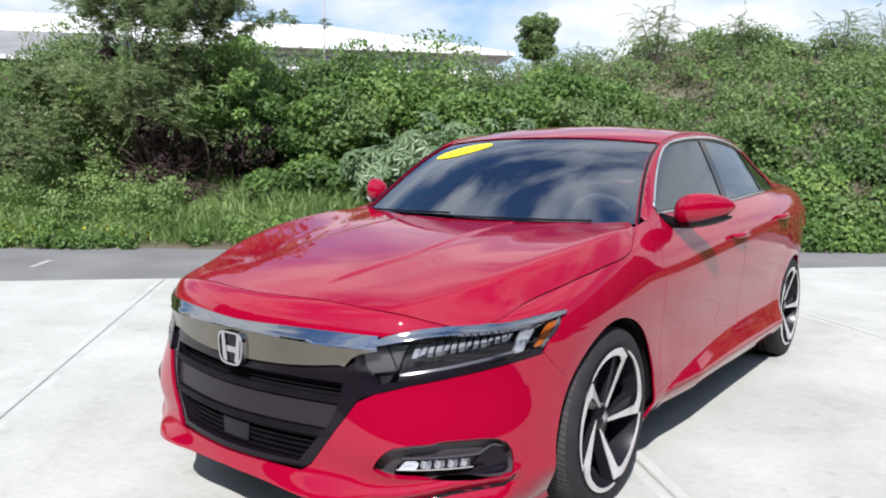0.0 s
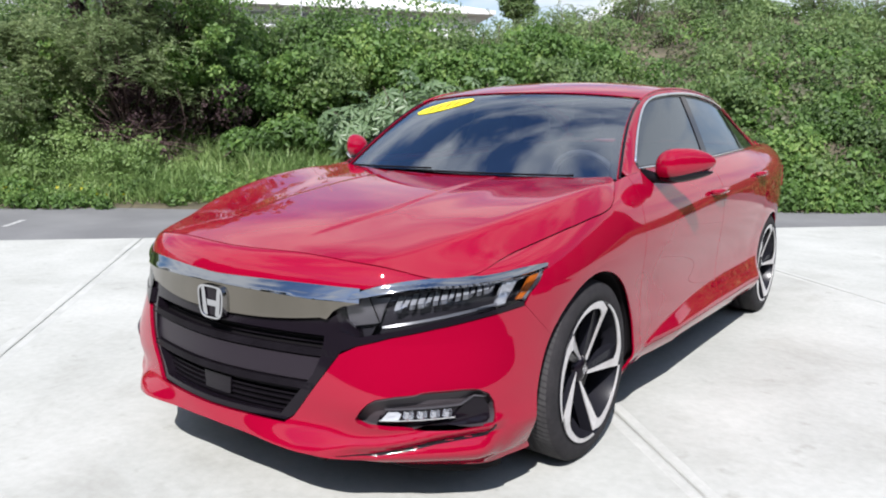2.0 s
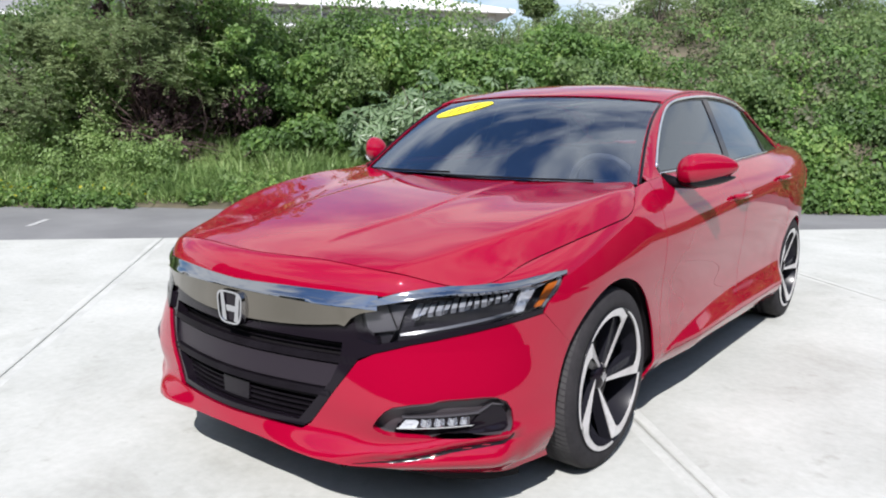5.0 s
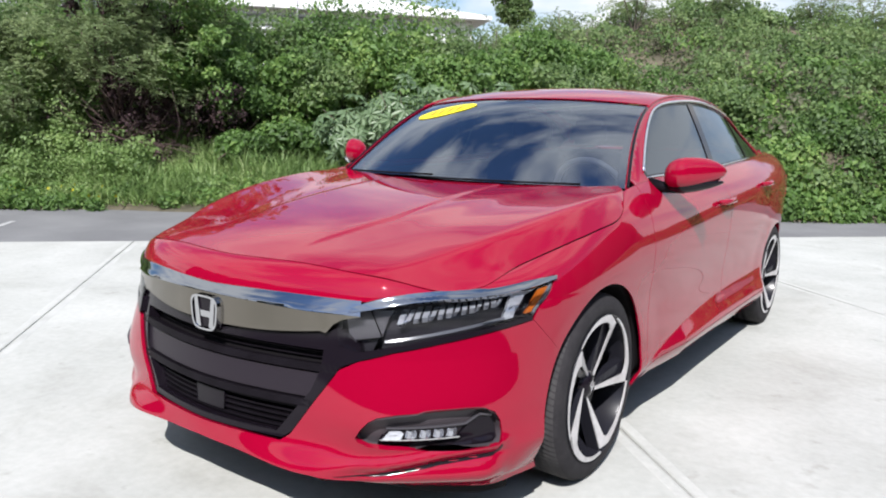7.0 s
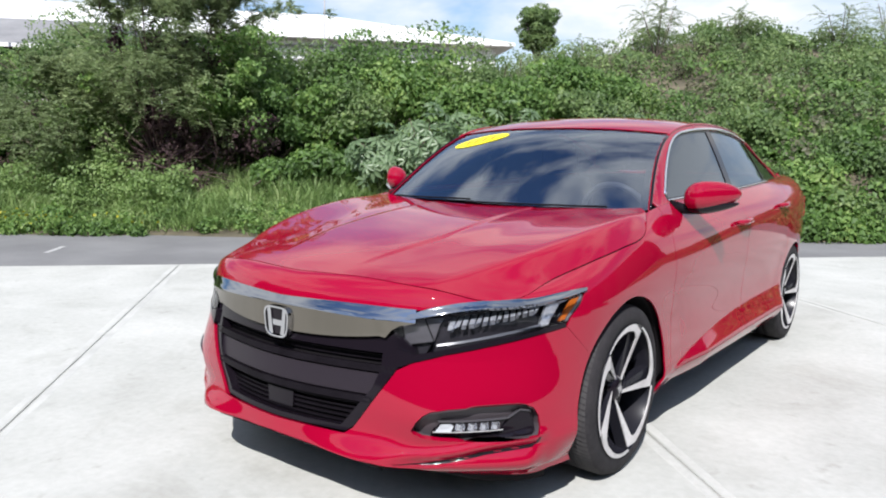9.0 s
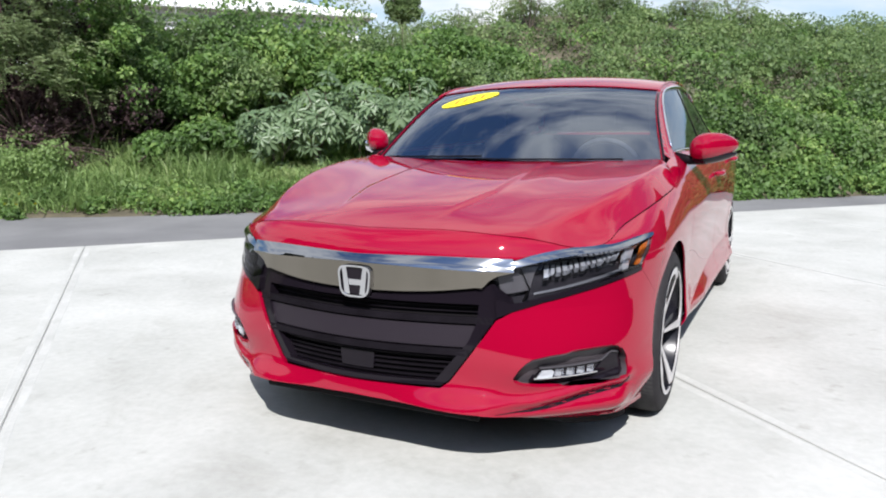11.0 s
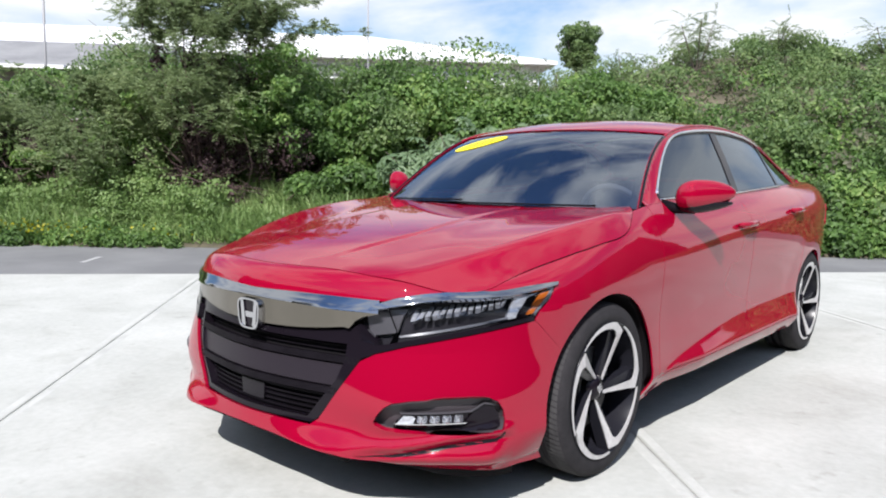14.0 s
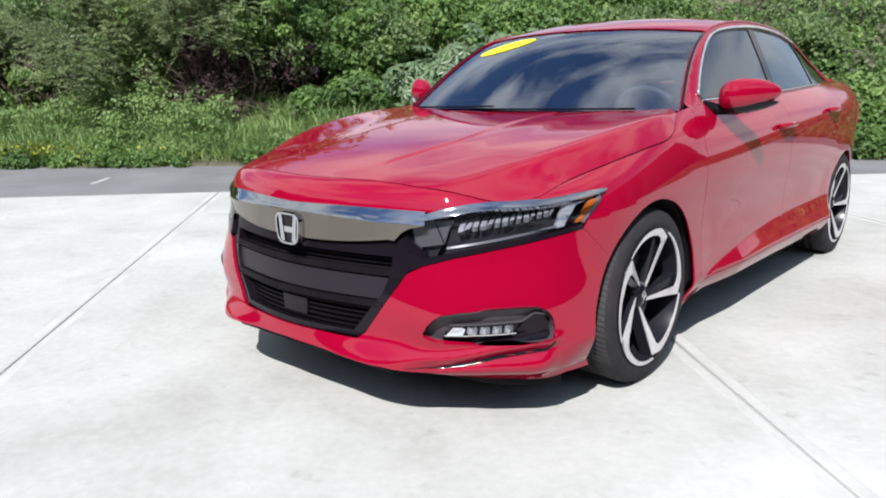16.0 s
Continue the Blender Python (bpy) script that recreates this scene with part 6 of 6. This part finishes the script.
# dead brown leaves under the crowns; their dark colour stands in for the hollow's shade
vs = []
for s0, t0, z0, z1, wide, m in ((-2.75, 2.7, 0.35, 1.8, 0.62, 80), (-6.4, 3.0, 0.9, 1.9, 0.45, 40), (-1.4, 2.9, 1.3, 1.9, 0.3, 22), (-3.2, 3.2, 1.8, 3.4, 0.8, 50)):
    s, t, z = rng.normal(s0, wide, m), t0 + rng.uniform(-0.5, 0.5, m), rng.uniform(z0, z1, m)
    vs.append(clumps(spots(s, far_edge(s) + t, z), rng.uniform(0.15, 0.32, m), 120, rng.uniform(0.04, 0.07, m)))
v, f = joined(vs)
tagged(scatter_mesh("hollow_shade_leaves", v, f, HOLLOW_BROWN, None, "dead brown leaves, coloured dark as the shade in the thorn tree's hollow"), category="leaves", kind="stuff")
for s, n, top, label in ((4.6, 14.5, 1.3, "spiky sapling on the ridge"), (3.4, 12.4, 1.6, "small bare-topped sapling on the ridge"), (8.9, 16.0, 1.6, "spiky sapling on the ridge"), (14.7, 16.2, 1.8, "dark feathery sapling on the ridge"), (6.6, 15.2, 1.3, "small sapling on the ridge"), (16.6, 16.4, 1.9, "dark feathery sapling on the ridge"), (11.5, 16.4, 1.1, "small sapling on the ridge")):
    feathery_tree(s, n, float(bank_height(s, n - far_edge(s))) - 0.1, 6, 0.55, top, 150, label, "sapling", 0.022, 0.2, 0.06)

# tangled brown stems in the hollow under the thorn tree
def tangle(s, n, z, count, reach, label):
    ob = bare("dead_thicket", label, "branches")
    for _ in range(count):
        a = np.array(spot(s + rng.normal() * reach, n + rng.normal() * 0.35, z + rng.uniform(-0.1, 0.5)))
        d = unit(rng.normal(size=(1, 3)) * np.array((1, 1, 0.6)) + np.array((0, 0, 0.5)))[0] * rng.uniform(0.5, 1.1)
        m_ = a + d * 0.5 + rng.normal(size=3) * 0.08
        part("twig", tube([tuple(a), tuple(m_), tuple(a + d)], [0.008, 0.006, 0.002], 5), BROWN_TWIG, ob)
    return ob


tangle(-2.7, 10.6, 0.75, 80, 0.55, "tangled dead brown branches under the thorn tree")
tangle(-5.6, 11.0, 0.75, 40, 0.4, "tangled dead brown branches between the bushes")

# castor plants: large pale palmate leaves
def castor(s, n, z, tall, count, label):
    ob = bare("castor_plant", label, "plant", "castor plants on the bank")
    base = np.array(spot(s, n, z))
    vs = []
    for k in range(count):
        d = unit(rng.normal(size=(1, 3)) * np.array((1, 1, 0.5)))[0]
        c = base + d * np.array((0.62, 0.62, tall * 0.5)) * rng.uniform(0.4, 1.0) + np.array((0, 0, tall * 0.55))
        nrm = unit((d * 0.7 - AWAY_A * 0.4 + np.array((0, 0, 0.8)) + rng.normal(size=3) * 0.25)[None])[0]
        a = unit(np.cross(nrm, rng.normal(size=3))[None])[0]
        b = np.cross(nrm, a)
        rad = rng.uniform(0.17, 0.27)
        lobes = 8
        ang = np.linspace(-2.6, 2.6, lobes)
        axis = np.cos(ang)[:, None] * a + np.sin(ang)[:, None] * b - nrm * 0.18
        at = c + axis * rad * 0.5
        ln = rad * (1.0 - 0.25 * np.abs(ang) / 2.6)
        vs.append(leaf_arrays(at, axis, np.repeat(nrm[None], lobes, 0), ln, ln * 0.33))
    scatter_mesh("crown", *joined(vs), CASTOR, ob)
    stems(ob, base, [base + np.array((rng.normal() * 0.3, rng.normal() * 0.3, tall * 0.8)) for _ in range(4)], 0.02)
    return ob


for s, n, tall, count in ((5.2, 10.2, 1.1, 40), (4.4, 9.8, 1.2, 45), (0.75, 9.9, 1.5, 80), (1.5, 9.8, 1.9, 95), (2.3, 9.6, 2.0, 95), (3.1, 9.3, 1.9, 75)):
    castor(s, n, float(bank_height(s, n - far_edge(s))), tall, count, "pale green castor plant with star-shaped leaves")

# a round-crowned tree far behind the bank
ob = bare("tree", "round-crowned dark green tree far behind the bank", "tree")
base = np.array(spot(9.9, 30, -0.05))
part("trunk", tube([tuple(base), tuple(base + np.array((0.1, 0, 3))), tuple(base + np.array((0, 0.1, 6.6)))], [0.2, 0.16, 0.10], 8), BARK, ob)
c = base + np.array((0, 0, 7.2)) + unit(rng.normal(size=(60, 3))) * rng.random((60, 1)) ** 0.4 * np.array((0.85, 0.85, 1.1))
stems(ob, base + np.array((0, 0, 5.6)), c[:6], 0.06)
v, f = clumps(c, rng.uniform(0.25, 0.42, 60), 170, np.full(60, 0.12))
scatter_mesh("crown", v, f, SHRUB, ob)

# ---- buildings behind ----
def block(bm, s0, s1, n0, n1, z0, z1, z2=None):
    """A block in road coordinates; its top may slope from z1 (near) to z2 (far)."""
    z2 = z1 if z2 is None else z2
    p = [spot(s0, n0, z0), spot(s1, n0, z0), spot(s1, n1, z0), spot(s0, n1, z0), spot(s0, n0, z1), spot(s1, n0, z1), spot(s1, n1, z2), spot(s0, n1, z2)]
    v = [bm.verts.new(q) for q in p]
    for q in ((3, 2, 1, 0), (4, 5, 6, 7), (0, 1, 5, 4), (1, 2, 6, 5), (2, 3, 7, 6), (3, 0, 4, 7)):
        bm.faces.new([v[i] for i in q])


shed = bare("warehouse", "long white metal warehouse with a low sloping roof", "building")
bm = bmesh.new()
block(bm, -39, 11, 42, 62, -0.05, 7.95)
part("wall", bm, WHITE_METAL, shed, "", False)
bm = bmesh.new()
eave = [bm.verts.new(spot(*q)) for q in ((-40, 41.2, 8.15), (12, 41.2, 8.15), (12, 63, 8.15), (-40, 63, 8.15))]
ridge = [bm.verts.new(spot(*q)) for q in ((-40, 52, 11.2), (0.5, 52, 11.2))]
foot = [bm.verts.new(spot(*q)) for q in ((-40, 41.2, 7.95), (12, 41.2, 7.95), (12, 63, 7.95), (-40, 63, 7.95))]
for q in ((eave[0], eave[1], ridge[1], ridge[0]), (eave[1], eave[2], ridge[1]), (eave[2], eave[3], ridge[0], ridge[1]), (eave[3], eave[0], ridge[0])):
    bm.faces.new(q)
for i in range(4):
    bm.faces.new((eave[i], eave[(i + 1) % 4], foot[(i + 1) % 4], foot[i]))
bm.faces.new(foot[::-1])
part("roof", bm, WHITE_METAL, shed, "", False)
for z in (6.7, 7.1, 7.5):
    bm = bmesh.new()
    block(bm, -20, 8, 41.85, 41.99, z, z + 0.12)
    part("louvre", bm, GREY_ROOF, shed, "grey wall louvre", False)
house_b = bare("low_house", "low building with a dark grey roof and pale gutter", "building")
bm = bmesh.new()
block(bm, -34, -8.4, 24, 36, -0.05, 4.5)
part("wall", bm, material("house_wall", (0.35, 0.33, 0.30), 0.9), house_b, "", False)
bm = bmesh.new()
block(bm, -34.5, -7.6, 23.4, 30, 4.62, 4.68, 6.5)
block(bm, -34.5, -7.6, 30, 36.6, 4.62, 6.5, 4.68)
part("roof", bm, GREY_ROOF, house_b, "dark grey sloping roof", False)
bm = bmesh.new()
block(bm, -34.6, -7.5, 23.28, 23.40, 4.54, 4.66)
part("gutter", bm, WHITE_METAL, house_b, "pale gutter", False)
for s, n, h in ((0.45, 39, 12.5), (-10.3, 22.5, 9)):
    ob = tagged(part("pole", tube([spot(s, n, -0.06), spot(s, n, h * 0.5), spot(s, n, h)], [0.05, 0.045, 0.035], 8), STEEL), "slim grey metal pole behind the bank", "pole")
